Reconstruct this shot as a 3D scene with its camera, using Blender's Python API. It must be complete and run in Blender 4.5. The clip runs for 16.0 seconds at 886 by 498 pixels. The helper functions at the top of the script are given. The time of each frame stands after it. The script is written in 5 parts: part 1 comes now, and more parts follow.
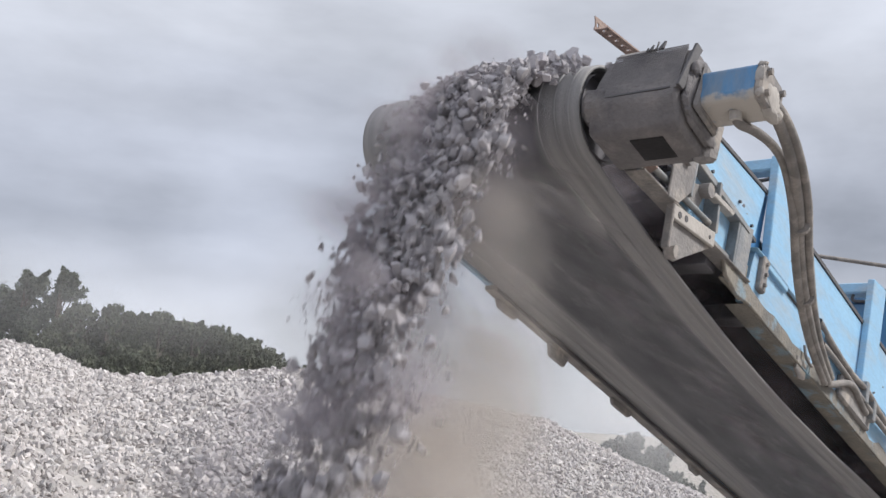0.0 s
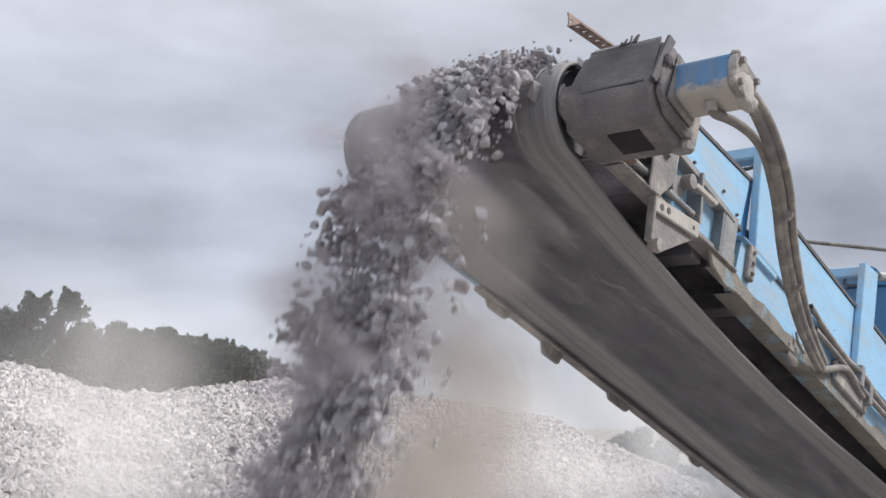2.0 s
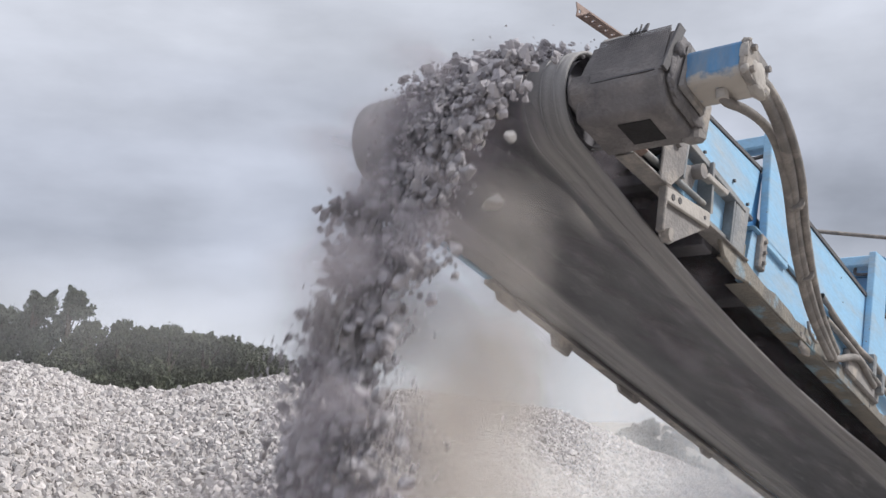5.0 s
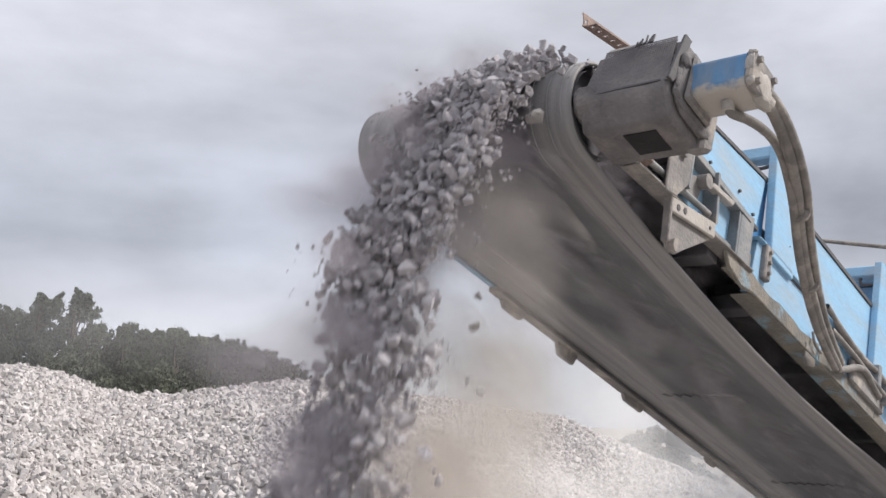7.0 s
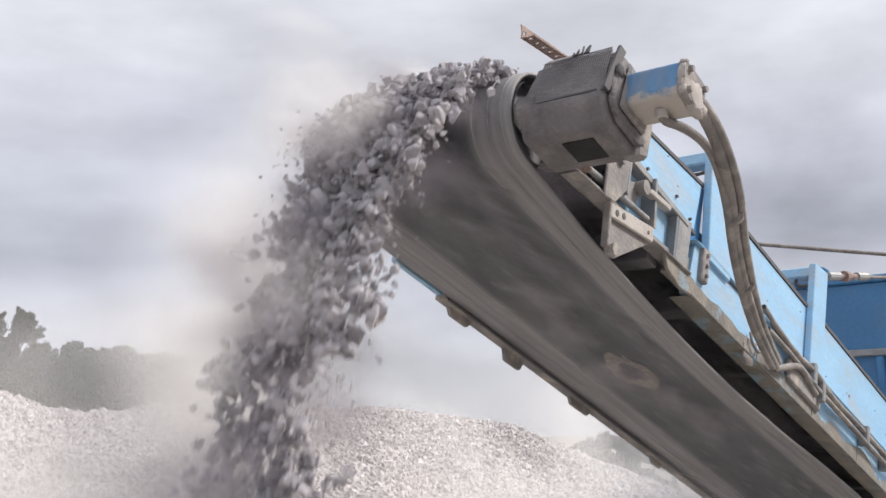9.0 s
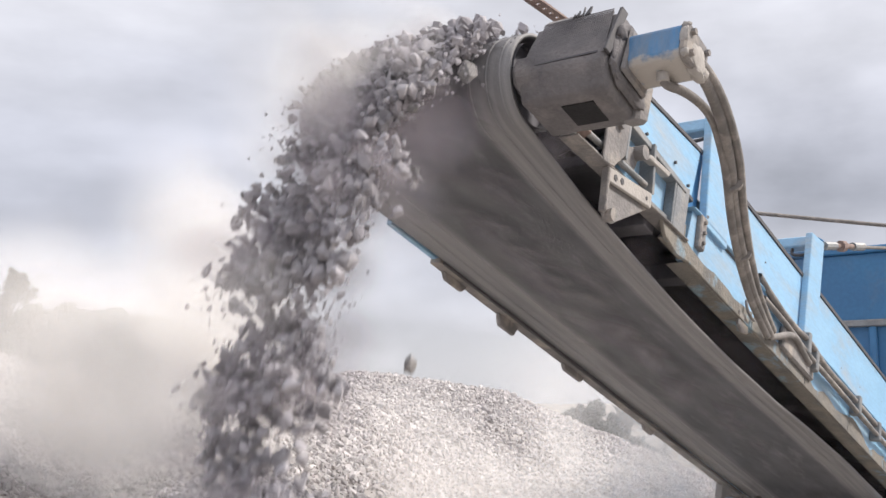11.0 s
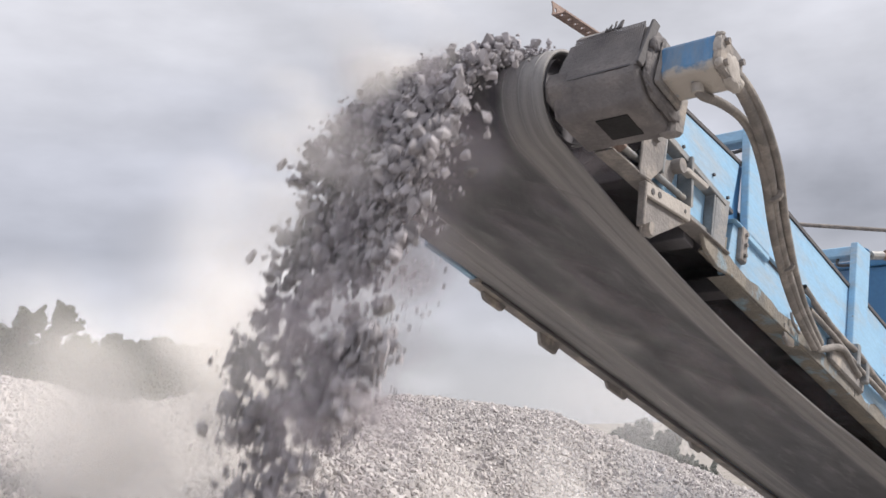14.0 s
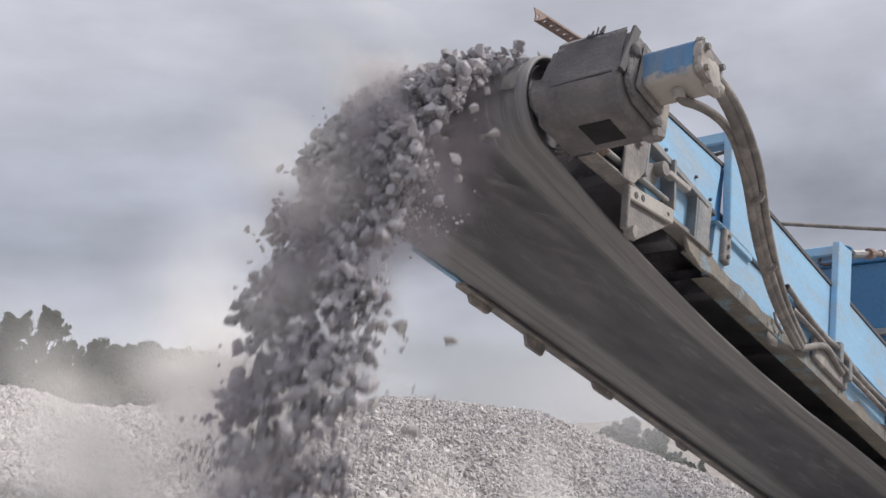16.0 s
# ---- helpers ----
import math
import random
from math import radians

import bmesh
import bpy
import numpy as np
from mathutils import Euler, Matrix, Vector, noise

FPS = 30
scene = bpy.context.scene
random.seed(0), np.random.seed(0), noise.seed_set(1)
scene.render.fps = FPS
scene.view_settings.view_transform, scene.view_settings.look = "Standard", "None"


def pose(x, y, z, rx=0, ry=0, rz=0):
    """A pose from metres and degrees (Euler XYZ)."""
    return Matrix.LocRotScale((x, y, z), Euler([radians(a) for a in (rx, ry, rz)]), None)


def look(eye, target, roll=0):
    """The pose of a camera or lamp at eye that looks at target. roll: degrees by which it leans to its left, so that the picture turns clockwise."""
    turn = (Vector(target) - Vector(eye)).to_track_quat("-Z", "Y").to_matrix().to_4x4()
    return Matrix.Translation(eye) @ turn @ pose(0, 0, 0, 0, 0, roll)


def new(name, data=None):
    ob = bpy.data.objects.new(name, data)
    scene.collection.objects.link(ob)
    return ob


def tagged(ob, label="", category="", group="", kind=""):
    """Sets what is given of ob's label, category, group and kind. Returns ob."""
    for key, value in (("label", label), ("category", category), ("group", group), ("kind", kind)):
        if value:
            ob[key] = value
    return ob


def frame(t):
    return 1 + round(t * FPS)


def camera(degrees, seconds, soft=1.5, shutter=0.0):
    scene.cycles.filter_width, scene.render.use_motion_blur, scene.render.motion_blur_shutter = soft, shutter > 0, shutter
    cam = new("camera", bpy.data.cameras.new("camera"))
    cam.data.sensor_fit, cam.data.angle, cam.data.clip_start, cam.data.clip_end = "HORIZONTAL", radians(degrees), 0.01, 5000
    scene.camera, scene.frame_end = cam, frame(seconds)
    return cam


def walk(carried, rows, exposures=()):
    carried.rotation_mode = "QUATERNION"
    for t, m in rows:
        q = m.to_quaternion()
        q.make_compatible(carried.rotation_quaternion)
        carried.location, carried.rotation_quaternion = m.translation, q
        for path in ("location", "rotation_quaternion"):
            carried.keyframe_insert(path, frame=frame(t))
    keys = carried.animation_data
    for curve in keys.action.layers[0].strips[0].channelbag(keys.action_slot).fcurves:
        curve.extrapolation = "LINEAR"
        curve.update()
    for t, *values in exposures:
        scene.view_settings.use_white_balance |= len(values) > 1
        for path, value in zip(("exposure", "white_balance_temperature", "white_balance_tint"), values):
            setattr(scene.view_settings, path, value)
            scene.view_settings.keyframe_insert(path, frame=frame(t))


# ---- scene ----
cam = camera(46.0, 16.0, soft=1.5, shutter=0.12)
PATH = [
    (0.0, -3.117, -2.320, 2.501, 99.42, -3.55, -51.59),
    (0.5, -3.105, -2.346, 2.492, 99.24, -3.22, -51.66),
    (1.0, -3.108, -2.367, 2.500, 99.61, -2.05, -51.20),
    (1.5, -3.086, -2.369, 2.501, 99.23, -1.53, -50.26),
    (2.0, -3.079, -2.373, 2.501, 99.56, -1.04, -51.07),
    (2.5, -3.077, -2.373, 2.507, 99.99, -0.62, -51.54),
    (3.0, -3.082, -2.369, 2.496, 99.84, -0.44, -51.61),
    (3.5, -3.065, -2.354, 2.502, 99.62, -0.52, -51.60),
    (4.0, -3.077, -2.344, 2.497, 99.30, -0.93, -51.09),
    (4.2, -3.078, -2.344, 2.497, 99.61, 0.00, -50.57),
    (6.3, -3.085, -2.341, 2.495, 98.70, -1.55, -50.89),
    (6.5, -3.092, -2.354, 2.504, 99.06, -1.42, -50.80),
    (7.0, -3.087, -2.352, 2.508, 99.54, -0.88, -50.50),
    (7.5, -3.090, -2.353, 2.503, 99.73, -0.74, -50.62),
    (8.0, -3.097, -2.358, 2.498, 99.68, -0.75, -50.48),
    (8.5, -3.109, -2.380, 2.492, 99.65, -0.64, -50.81),
    (9.0, -3.132, -2.402, 2.484, 100.18, 0.65, -53.11),
    (9.2, -3.123, -2.392, 2.470, 100.33, 0.60, -53.32),
    (11.3, -3.106, -2.372, 2.477, 98.07, -0.00, -53.71),
    (11.5, -3.104, -2.370, 2.477, 97.95, 0.11, -53.82),
    (12.0, -3.099, -2.368, 2.471, 97.73, 0.03, -53.89),
    (12.5, -3.097, -2.367, 2.473, 97.39, 0.08, -53.51),
    (13.0, -3.093, -2.369, 2.468, 97.13, 0.15, -53.10),
    (13.5, -3.096, -2.374, 2.461, 96.85, -0.09, -52.49),
    (13.8, -3.088, -2.374, 2.466, 97.33, -0.00, -52.08),
    (14.0, -3.083, -2.374, 2.470, 99.59, 1.14, -51.09),
    (14.5, -3.077, -2.374, 2.486, 100.62, 1.90, -51.48),
    (15.0, -3.090, -2.385, 2.484, 100.32, 2.25, -51.21),
    (15.5, -3.120, -2.389, 2.479, 99.90, 2.25, -50.75),
    (16.0, -3.111, -2.399, 2.480, 99.60, 1.87, -51.71),
]
walk(cam, [(t, pose(x, y, z, rx, ry, rz)) for t, x, y, z, rx, ry, rz in PATH],
     exposures=[(0.0, 0.12, 6350, 10), (2.0, 0.10, 6350, 10), (4.2, 0.03, 6300, 10), (6.5, 0.20, 6500, 11), (8.0, 0.16, 6550, 11), (9.0, 0.26, 6600, 12), (11.5, 0.36, 6650, 12), (13.5, 0.32, 6700, 12), (14.3, 0.08, 6600, 12), (15.0, -0.04, 6500, 12), (16.0, -0.14, 6450, 12)])

TAU = 2 * math.pi
INCLINE = 19.46                      # slope of the conveyor, degrees
AXLE = 3.6                           # height of the head drum's axle
BELT_SPEED = 2.3
CONVEYOR = pose(0, 0, AXLE, 0, INCLINE, 0)
EYE = Vector((-3.095, -2.367, 2.488))
AHEAD = Vector((math.sin(radians(51.5)), math.cos(radians(51.5)), 0))
ASIDE = Vector((AHEAD.y, -AHEAD.x, 0))


def spot(s, d, z=0.0):
    """World place s metres aside and d metres ahead of the viewpoint, at height z."""
    p = EYE + ASIDE * s + AHEAD * d
    return Vector((p.x, p.y, z))


# ---- light ----
SUN_TO = Vector((0.52, -0.60, 0.62)).normalized()
scene.cycles.transparent_max_bounces, scene.cycles.diffuse_bounces = 64, 10
world = bpy.data.worlds.new("world")
scene.world = world
world.use_nodes = True
wn, wl = world.node_tree.nodes, world.node_tree.links
wn.clear()
w_out = wn.new("ShaderNodeOutputWorld")
w_sky = wn.new("ShaderNodeTexSky")
w_sky.sky_type, w_sky.sun_disc = "NISHITA", False
w_sky.sun_elevation = math.asin(SUN_TO.z)
w_sky.sun_rotation = math.atan2(SUN_TO.x, SUN_TO.y)
w_bg = wn.new("ShaderNodeBackground")
w_bg.inputs["Strength"].default_value = 0.10
w_co = wn.new("ShaderNodeTexCoord")
w_map = wn.new("ShaderNodeMapping")
w_map.inputs["Scale"].default_value = (1.0, 1.0, 2.8)
w_map.inputs["Location"].default_value = (0.35, 0.1, 0.2)
w_n1 = wn.new("ShaderNodeTexNoise")
w_n1.inputs["Scale"].default_value = 2.6
w_n1.inputs["Detail"].default_value = 5
w_n1.inputs["Roughness"].default_value = 0.45
w_n1.inputs["Distortion"].default_value = 0.4
w_sep = wn.new("ShaderNodeSeparateXYZ")
w_wave = wn.new("ShaderNodeMath")
w_wave.operation = "MULTIPLY_ADD"
w_wave.inputs[1].default_value, w_wave.inputs[2].default_value = 0.16, -0.08
w_sum = wn.new("ShaderNodeMath")
w_sum.operation = "ADD"
w_ramp = wn.new("ShaderNodeValToRGB")
stops = ((0.0, (6.9, 7.1, 7.8)), (0.10, (6.0, 6.2, 7.0)), (0.18, (4.8, 5.05, 5.9)), (0.25, (5.3, 5.55, 6.4)), (0.34, (6.2, 6.4, 7.1)), (0.50, (7.0, 7.2, 7.9)), (1.0, (10.2, 10.4, 11.2)))
while len(w_ramp.color_ramp.elements) < len(stops):
    w_ramp.color_ramp.elements.new(0.5)
for e, (p, c) in zip(w_ramp.color_ramp.elements, stops):
    e.position, e.color = p, (c[0], c[1], c[2] * 0.985, 1)
w_low = wn.new("ShaderNodeTexNoise")
w_low.inputs["Scale"].default_value, w_low.inputs["Detail"].default_value = 2.4, 8
w_gain = wn.new("ShaderNodeMapRange")
w_gain.inputs["From Min"].default_value, w_gain.inputs["From Max"].default_value = 0.35, 0.65
w_gain.inputs["To Min"].default_value, w_gain.inputs["To Max"].default_value = 0.66, 1.19
w_mul = wn.new("ShaderNodeMixRGB")
w_mul.blend_type = "MULTIPLY"
w_mul.inputs["Fac"].default_value = 1.0
w_mix = wn.new("ShaderNodeMixRGB")
w_mix.inputs["Fac"].default_value = 0.93
wl.new(w_co.outputs["Generated"], w_map.inputs["Vector"])
wl.new(w_map.outputs["Vector"], w_n1.inputs["Vector"])
wl.new(w_co.outputs["Generated"], w_sep.inputs["Vector"])
wl.new(w_n1.outputs["Fac"], w_wave.inputs[0])
wl.new(w_sep.outputs["Z"], w_sum.inputs[0])
wl.new(w_wave.outputs["Value"], w_sum.inputs[1])
wl.new(w_sum.outputs["Value"], w_ramp.inputs["Fac"])
wl.new(w_map.outputs["Vector"], w_low.inputs["Vector"])
wl.new(w_low.outputs["Fac"], w_gain.inputs["Value"])
# broad cloud masses: heading, breadth, lighter or darker, with ragged edges
w_rag = wn.new("ShaderNodeTexNoise")
w_rag.inputs["Scale"].default_value, w_rag.inputs["Detail"].default_value = 5.0, 6
w_warp = wn.new("ShaderNodeVectorMath")
w_warp.operation = "MULTIPLY_ADD"
w_warp.inputs[1].default_value = (0.26, 0.26, 0.20)
wl.new(w_co.outputs["Generated"], w_rag.inputs["Vector"])
wl.new(w_rag.outputs["Color"], w_warp.inputs[0])
wl.new(w_co.outputs["Generated"], w_warp.inputs[2])
w_total = w_gain.outputs["Result"]
for head, breadth, lift in (((0.928, 0.29, 0.262), 0.125, -0.30), ((0.434, 0.837, 0.345), 0.24, 0.12), ((0.50, 0.83, 0.235), 0.22, -0.20), ((0.57, 0.80, 0.165), 0.13, -0.10),
                            ((0.714, 0.592, 0.374), 0.36, 0.20), ((0.60, 0.79, 0.10), 0.20, 0.12), ((0.84, 0.54, 0.07), 0.25, 0.10), ((0.90, 0.38, 0.35), 0.18, 0.17)):
    w_far, w_in, w_add = wn.new("ShaderNodeVectorMath"), wn.new("ShaderNodeMapRange"), wn.new("ShaderNodeMath")
    w_far.operation, w_in.interpolation_type = "DISTANCE", "SMOOTHSTEP"
    w_far.inputs[1].default_value = Vector(head) + Vector((0.13, 0.13, 0.10))
    w_in.inputs["From Min"].default_value, w_in.inputs["From Max"].default_value = breadth, 0.0
    w_in.inputs["To Min"].default_value, w_in.inputs["To Max"].default_value = 0.0, lift
    wl.new(w_warp.outputs["Vector"], w_far.inputs[0])
    wl.new(w_far.outputs["Value"], w_in.inputs["Value"])
    wl.new(w_total, w_add.inputs[0])
    wl.new(w_in.outputs["Result"], w_add.inputs[1])
    w_total = w_add.outputs["Value"]
wl.new(w_ramp.outputs["Color"], w_mul.inputs["Color1"])
wl.new(w_total, w_mul.inputs["Color2"])
wl.new(w_sky.outputs["Color"], w_mix.inputs["Color1"])
wl.new(w_mul.outputs["Color"], w_mix.inputs["Color2"])
wl.new(w_mix.outputs["Color"], w_bg.inputs["Color"])
wl.new(w_bg.outputs["Background"], w_out.inputs["Surface"])

sun = new("sun", bpy.data.lights.new("sun", "SUN"))
sun.data.energy, sun.data.angle, sun.data.color = 3.4, radians(12), (1.0, 0.95, 0.88)
sun.matrix_world = look(SUN_TO * 30, (0, 0, 0))


# ---- materials ----
def material(name, base, other=None, rough=0.7, metal=0.0, scale=8.0, fine=60.0, bump=0.3, dust=None, dust_at=(0.45, 0.62), dust_scale=3.0, stretch=(1, 1, 1), per="", spread=0.0, trans=0.0):
    """Two-scale noise between two colours, a layer of dust in patches, and fine relief."""
    m = bpy.data.materials.new(name)
    m.use_nodes = True
    n, l = m.node_tree.nodes, m.node_tree.links
    b = n["Principled BSDF"]
    b.inputs["Roughness"].default_value, b.inputs["Metallic"].default_value = rough, metal
    co = n.new("ShaderNodeTexCoord")
    mp = n.new("ShaderNodeMapping")
    mp.inputs["Scale"].default_value = stretch
    l.new(co.outputs["Object"], mp.inputs["Vector"])
    big, small = n.new("ShaderNodeTexNoise"), n.new("ShaderNodeTexNoise")
    for t, s, d in ((big, scale, 5), (small, fine, 3)):
        t.inputs["Scale"].default_value, t.inputs["Detail"].default_value = s, d
        l.new(mp.outputs["Vector"], t.inputs["Vector"])
    mix = n.new("ShaderNodeMixRGB")
    mix.inputs["Color1"].default_value = (*base, 1)
    mix.inputs["Color2"].default_value = (*(other or [c * 0.7 for c in base]), 1)
    r = n.new("ShaderNodeMapRange")
    r.inputs["From Min"].default_value, r.inputs["From Max"].default_value = 0.35, 0.65
    l.new(big.outputs["Fac"], r.inputs["Value"])
    l.new(r.outputs["Result"], mix.inputs["Fac"])
    col = mix.outputs["Color"]
    if dust:
        dn = n.new("ShaderNodeTexNoise")
        dn.inputs["Scale"].default_value, dn.inputs["Detail"].default_value = dust_scale, 6
        dn.inputs["Roughness"].default_value = 0.65
        l.new(mp.outputs["Vector"], dn.inputs["Vector"])
        dr = n.new("ShaderNodeMapRange")
        dr.inputs["From Min"].default_value, dr.inputs["From Max"].default_value = dust_at
        l.new(dn.outputs["Fac"], dr.inputs["Value"])
        dm = n.new("ShaderNodeMixRGB")
        dm.inputs["Color2"].default_value = (*dust, 1)
        l.new(col, dm.inputs["Color1"])
        l.new(dr.outputs["Result"], dm.inputs["Fac"])
        col = dm.outputs["Color"]
    hs = n.new("ShaderNodeHueSaturation")
    l.new(col, hs.inputs["Color"])
    if per:
        if per == "island":
            src = n.new("ShaderNodeNewGeometry").outputs["Random Per Island"]
        else:
            src = n.new("ShaderNodeObjectInfo").outputs["Random"]
        pr = n.new("ShaderNodeMapRange")
        pr.inputs["To Min"].default_value, pr.inputs["To Max"].default_value = 1 - spread, 1 + spread
        l.new(src, pr.inputs["Value"])
        sm = n.new("ShaderNodeMath")
        sm.operation = "MULTIPLY"
        vr = n.new("ShaderNodeMapRange")
        vr.inputs["To Min"].default_value, vr.inputs["To Max"].default_value = 0.85, 1.12
        l.new(small.outputs["Fac"], vr.inputs["Value"])
        l.new(pr.outputs["Result"], sm.inputs[0])
        l.new(vr.outputs["Result"], sm.inputs[1])
        l.new(sm.outputs["Value"], hs.inputs["Value"])
    else:
        vr = n.new("ShaderNodeMapRange")
        vr.inputs["To Min"].default_value, vr.inputs["To Max"].default_value = 0.82, 1.16
        l.new(small.outputs["Fac"], vr.inputs["Value"])
        l.new(vr.outputs["Result"], hs.inputs["Value"])
    l.new(hs.outputs["Color"], b.inputs["Base Color"])
    if bump:
        bp = n.new("ShaderNodeBump")
        bp.inputs["Strength"].default_value, bp.inputs["Distance"].default_value = bump, 0.01
        l.new(small.outputs["Fac"], bp.inputs["Height"])
        l.new(bp.outputs["Normal"], b.inputs["Normal"])
    return m


DUST = (0.36, 0.33, 0.31)
M_BELT = material("belt_rubber", (0.086, 0.087, 0.098), (0.138, 0.138, 0.150), 0.62, 0, 5, 70, 0.25, (0.265, 0.262, 0.268), (0.56, 0.84), 7.0, (0.5, 1.5, 1.0))
M_BLUE = material("blue_paint", (0.31, 0.54, 0.75), (0.26, 0.48, 0.70), 0.40, 0, 3, 40, 0.08, (0.44, 0.47, 0.49), (0.48, 0.78), 3.0, (0.6, 1, 2.2))
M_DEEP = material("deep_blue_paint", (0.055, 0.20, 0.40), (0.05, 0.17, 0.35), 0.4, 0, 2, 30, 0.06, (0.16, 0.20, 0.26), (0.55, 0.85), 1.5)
M_DUSTY = material("dusty_steel", (0.27, 0.255, 0.25), (0.19, 0.18, 0.18), 0.85, 0, 6, 60, 0.5, (0.45, 0.40, 0.35), (0.5, 0.7), 5)
M_GUARD = material("dusty_housing", (0.180, 0.170, 0.174), (0.130, 0.123, 0.128), 0.9, 0, 6, 70, 0.6, (0.27, 0.25, 0.242), (0.5, 0.78), 5)
M_CREAM = material("pale_dusty_steel", (0.48, 0.45, 0.42), (0.38, 0.355, 0.335), 0.88, 0, 6, 60, 0.4, (0.30, 0.28, 0.27), (0.58, 0.7), 9)
M_GREY = material("grey_steel", (0.30, 0.31, 0.32), (0.21, 0.22, 0.23), 0.5, 0.3, 6, 60, 0.3, (0.40, 0.37, 0.34), (0.5, 0.7), 5)
M_RUST = material("rusty_steel", (0.31, 0.235, 0.205), (0.23, 0.165, 0.145), 0.85, 0, 14, 90, 0.5, (0.36, 0.31, 0.28), (0.52, 0.7), 8)
M_EDGE = material("muddy_flange", (0.25, 0.228, 0.198), (0.165, 0.158, 0.150), 0.85, 0, 7, 50, 0.7, (0.22, 0.33, 0.41), (0.54, 0.66), 5)
M_DARK = material("dark_steel", (0.075, 0.072, 0.080), (0.10, 0.096, 0.10), 0.7, 0, 6, 50, 0.3)
M_HOSE = material("dusty_hose", (0.25, 0.232, 0.222), (0.16, 0.15, 0.146), 0.85, 0, 10, 80, 0.4, (0.38, 0.345, 0.315), (0.5, 0.7), 7)
M_MOTOR = material("motor_paint", (0.055, 0.19, 0.40), (0.07, 0.22, 0.43), 0.5, 0, 6, 50, 0.3, (0.20, 0.24, 0.28), (0.44, 0.72), 7, (1, 1, 0.35))
# dusty steel, lightened further to stand in for haze over the gap
M_INNER = material("dusty_hazed_inner_steel", (0.17, 0.165, 0.185), (0.12, 0.118, 0.13), 0.85, 0, 4, 40, 0.3)
def caked(m, level, soft, colour):
    """Dirt caked on the underside of a thing, with a ragged edge."""
    n, l = m.node_tree.nodes, m.node_tree.links
    b = n["Principled BSDF"]
    was = b.inputs["Base Color"].links[0].from_socket
    co, sp, no = n.new("ShaderNodeTexCoord"), n.new("ShaderNodeSeparateXYZ"), n.new("ShaderNodeTexNoise")
    no.inputs["Scale"].default_value, no.inputs["Detail"].default_value = 30, 6
    l.new(co.outputs["Object"], sp.inputs["Vector"])
    l.new(co.outputs["Object"], no.inputs["Vector"])
    ma = n.new("ShaderNodeMath")
    ma.operation = "MULTIPLY_ADD"
    ma.inputs[1].default_value = 0.07
    l.new(no.outputs["Fac"], ma.inputs[0])
    l.new(sp.outputs["Z"], ma.inputs[2])
    mr = n.new("ShaderNodeMapRange")
    mr.inputs["From Min"].default_value, mr.inputs["From Max"].default_value = level + 0.035 + soft, level + 0.035 - soft
    l.new(ma.outputs["Value"], mr.inputs["Value"])
    mx = n.new("ShaderNodeMixRGB")
    mx.inputs["Color2"].default_value = (*colour, 1)
    l.new(was, mx.inputs["Color1"])
    l.new(mr.outputs["Result"], mx.inputs["Fac"])
    l.new(mx.outputs["Color"], b.inputs["Base Color"])


def edge_dust(m, near, far, colour):
    """Bands of pale dust worn along both edges of a belt, with ragged limits."""
    n, l = m.node_tree.nodes, m.node_tree.links
    b = n["Principled BSDF"]
    was = b.inputs["Base Color"].links[0].from_socket
    co, sp, mp, no = n.new("ShaderNodeTexCoord"), n.new("ShaderNodeSeparateXYZ"), n.new("ShaderNodeMapping"), n.new("ShaderNodeTexNoise")
    mp.inputs["Scale"].default_value = (0.30, 12, 1)
    no.inputs["Scale"].default_value, no.inputs["Detail"].default_value = 3, 6
    l.new(co.outputs["Object"], sp.inputs["Vector"])
    l.new(co.outputs["Object"], mp.inputs["Vector"])
    l.new(mp.outputs["Vector"], no.inputs["Vector"])
    total = None
    for edge, sign in ((near, -1), (far, 1)):
        mr = n.new("ShaderNodeMapRange")
        mr.inputs["From Min"].default_value, mr.inputs["From Max"].default_value = edge, edge + sign * 0.045
        l.new(sp.outputs["Y"], mr.inputs["Value"])
        if total is None:
            total = mr.outputs["Result"]
        else:
            ad = n.new("ShaderNodeMath")
            ad.operation = "ADD"
            l.new(total, ad.inputs[0])
            l.new(mr.outputs["Result"], ad.inputs[1])
            total = ad.outputs["Value"]
    mu = n.new("ShaderNodeMath")
    mu.operation = "MULTIPLY"
    nr = n.new("ShaderNodeMapRange")
    nr.inputs["From Min"].default_value, nr.inputs["From Max"].default_value = 0.35, 0.70
    nr.inputs["To Min"].default_value, nr.inputs["To Max"].default_value = 0.52, 0.95
    l.new(no.outputs["Fac"], nr.inputs["Value"])
    l.new(total, mu.inputs[0])
    l.new(nr.outputs["Result"], mu.inputs[1])
    mx = n.new("ShaderNodeMixRGB")
    mx.inputs["Color2"].default_value = (*colour, 1)
    l.new(was, mx.inputs["Color1"])
    l.new(mu.outputs["Value"], mx.inputs["Fac"])
    l.new(mx.outputs["Color"], b.inputs["Base Color"])


edge_dust(M_BELT, -0.30, 0.25, (0.315, 0.307, 0.308))
caked(M_MOTOR, -0.052, 0.010, (0.44, 0.41, 0.38))
M_ROCK = material("broken_limestone", (0.31, 0.295, 0.318), (0.41, 0.393, 0.412), 0.9, 0, 9, 90, 0.5, per="island", spread=0.35)
M_STONE = material("quarry_gravel", (0.46, 0.43, 0.425), (0.57, 0.54, 0.53), 0.92, 0, 7, 90, 0.5, per="island", spread=0.30)
M_BOULDER = material("loose_limestone", (0.36, 0.345, 0.345), (0.46, 0.44, 0.43), 0.9, 0, 14, 110, 0.5, per="object", spread=0.30)
M_PILE = material("crushed_fines", (0.34, 0.32, 0.31), (0.46, 0.43, 0.41), 0.95, 0, 3, 45, 0.9)
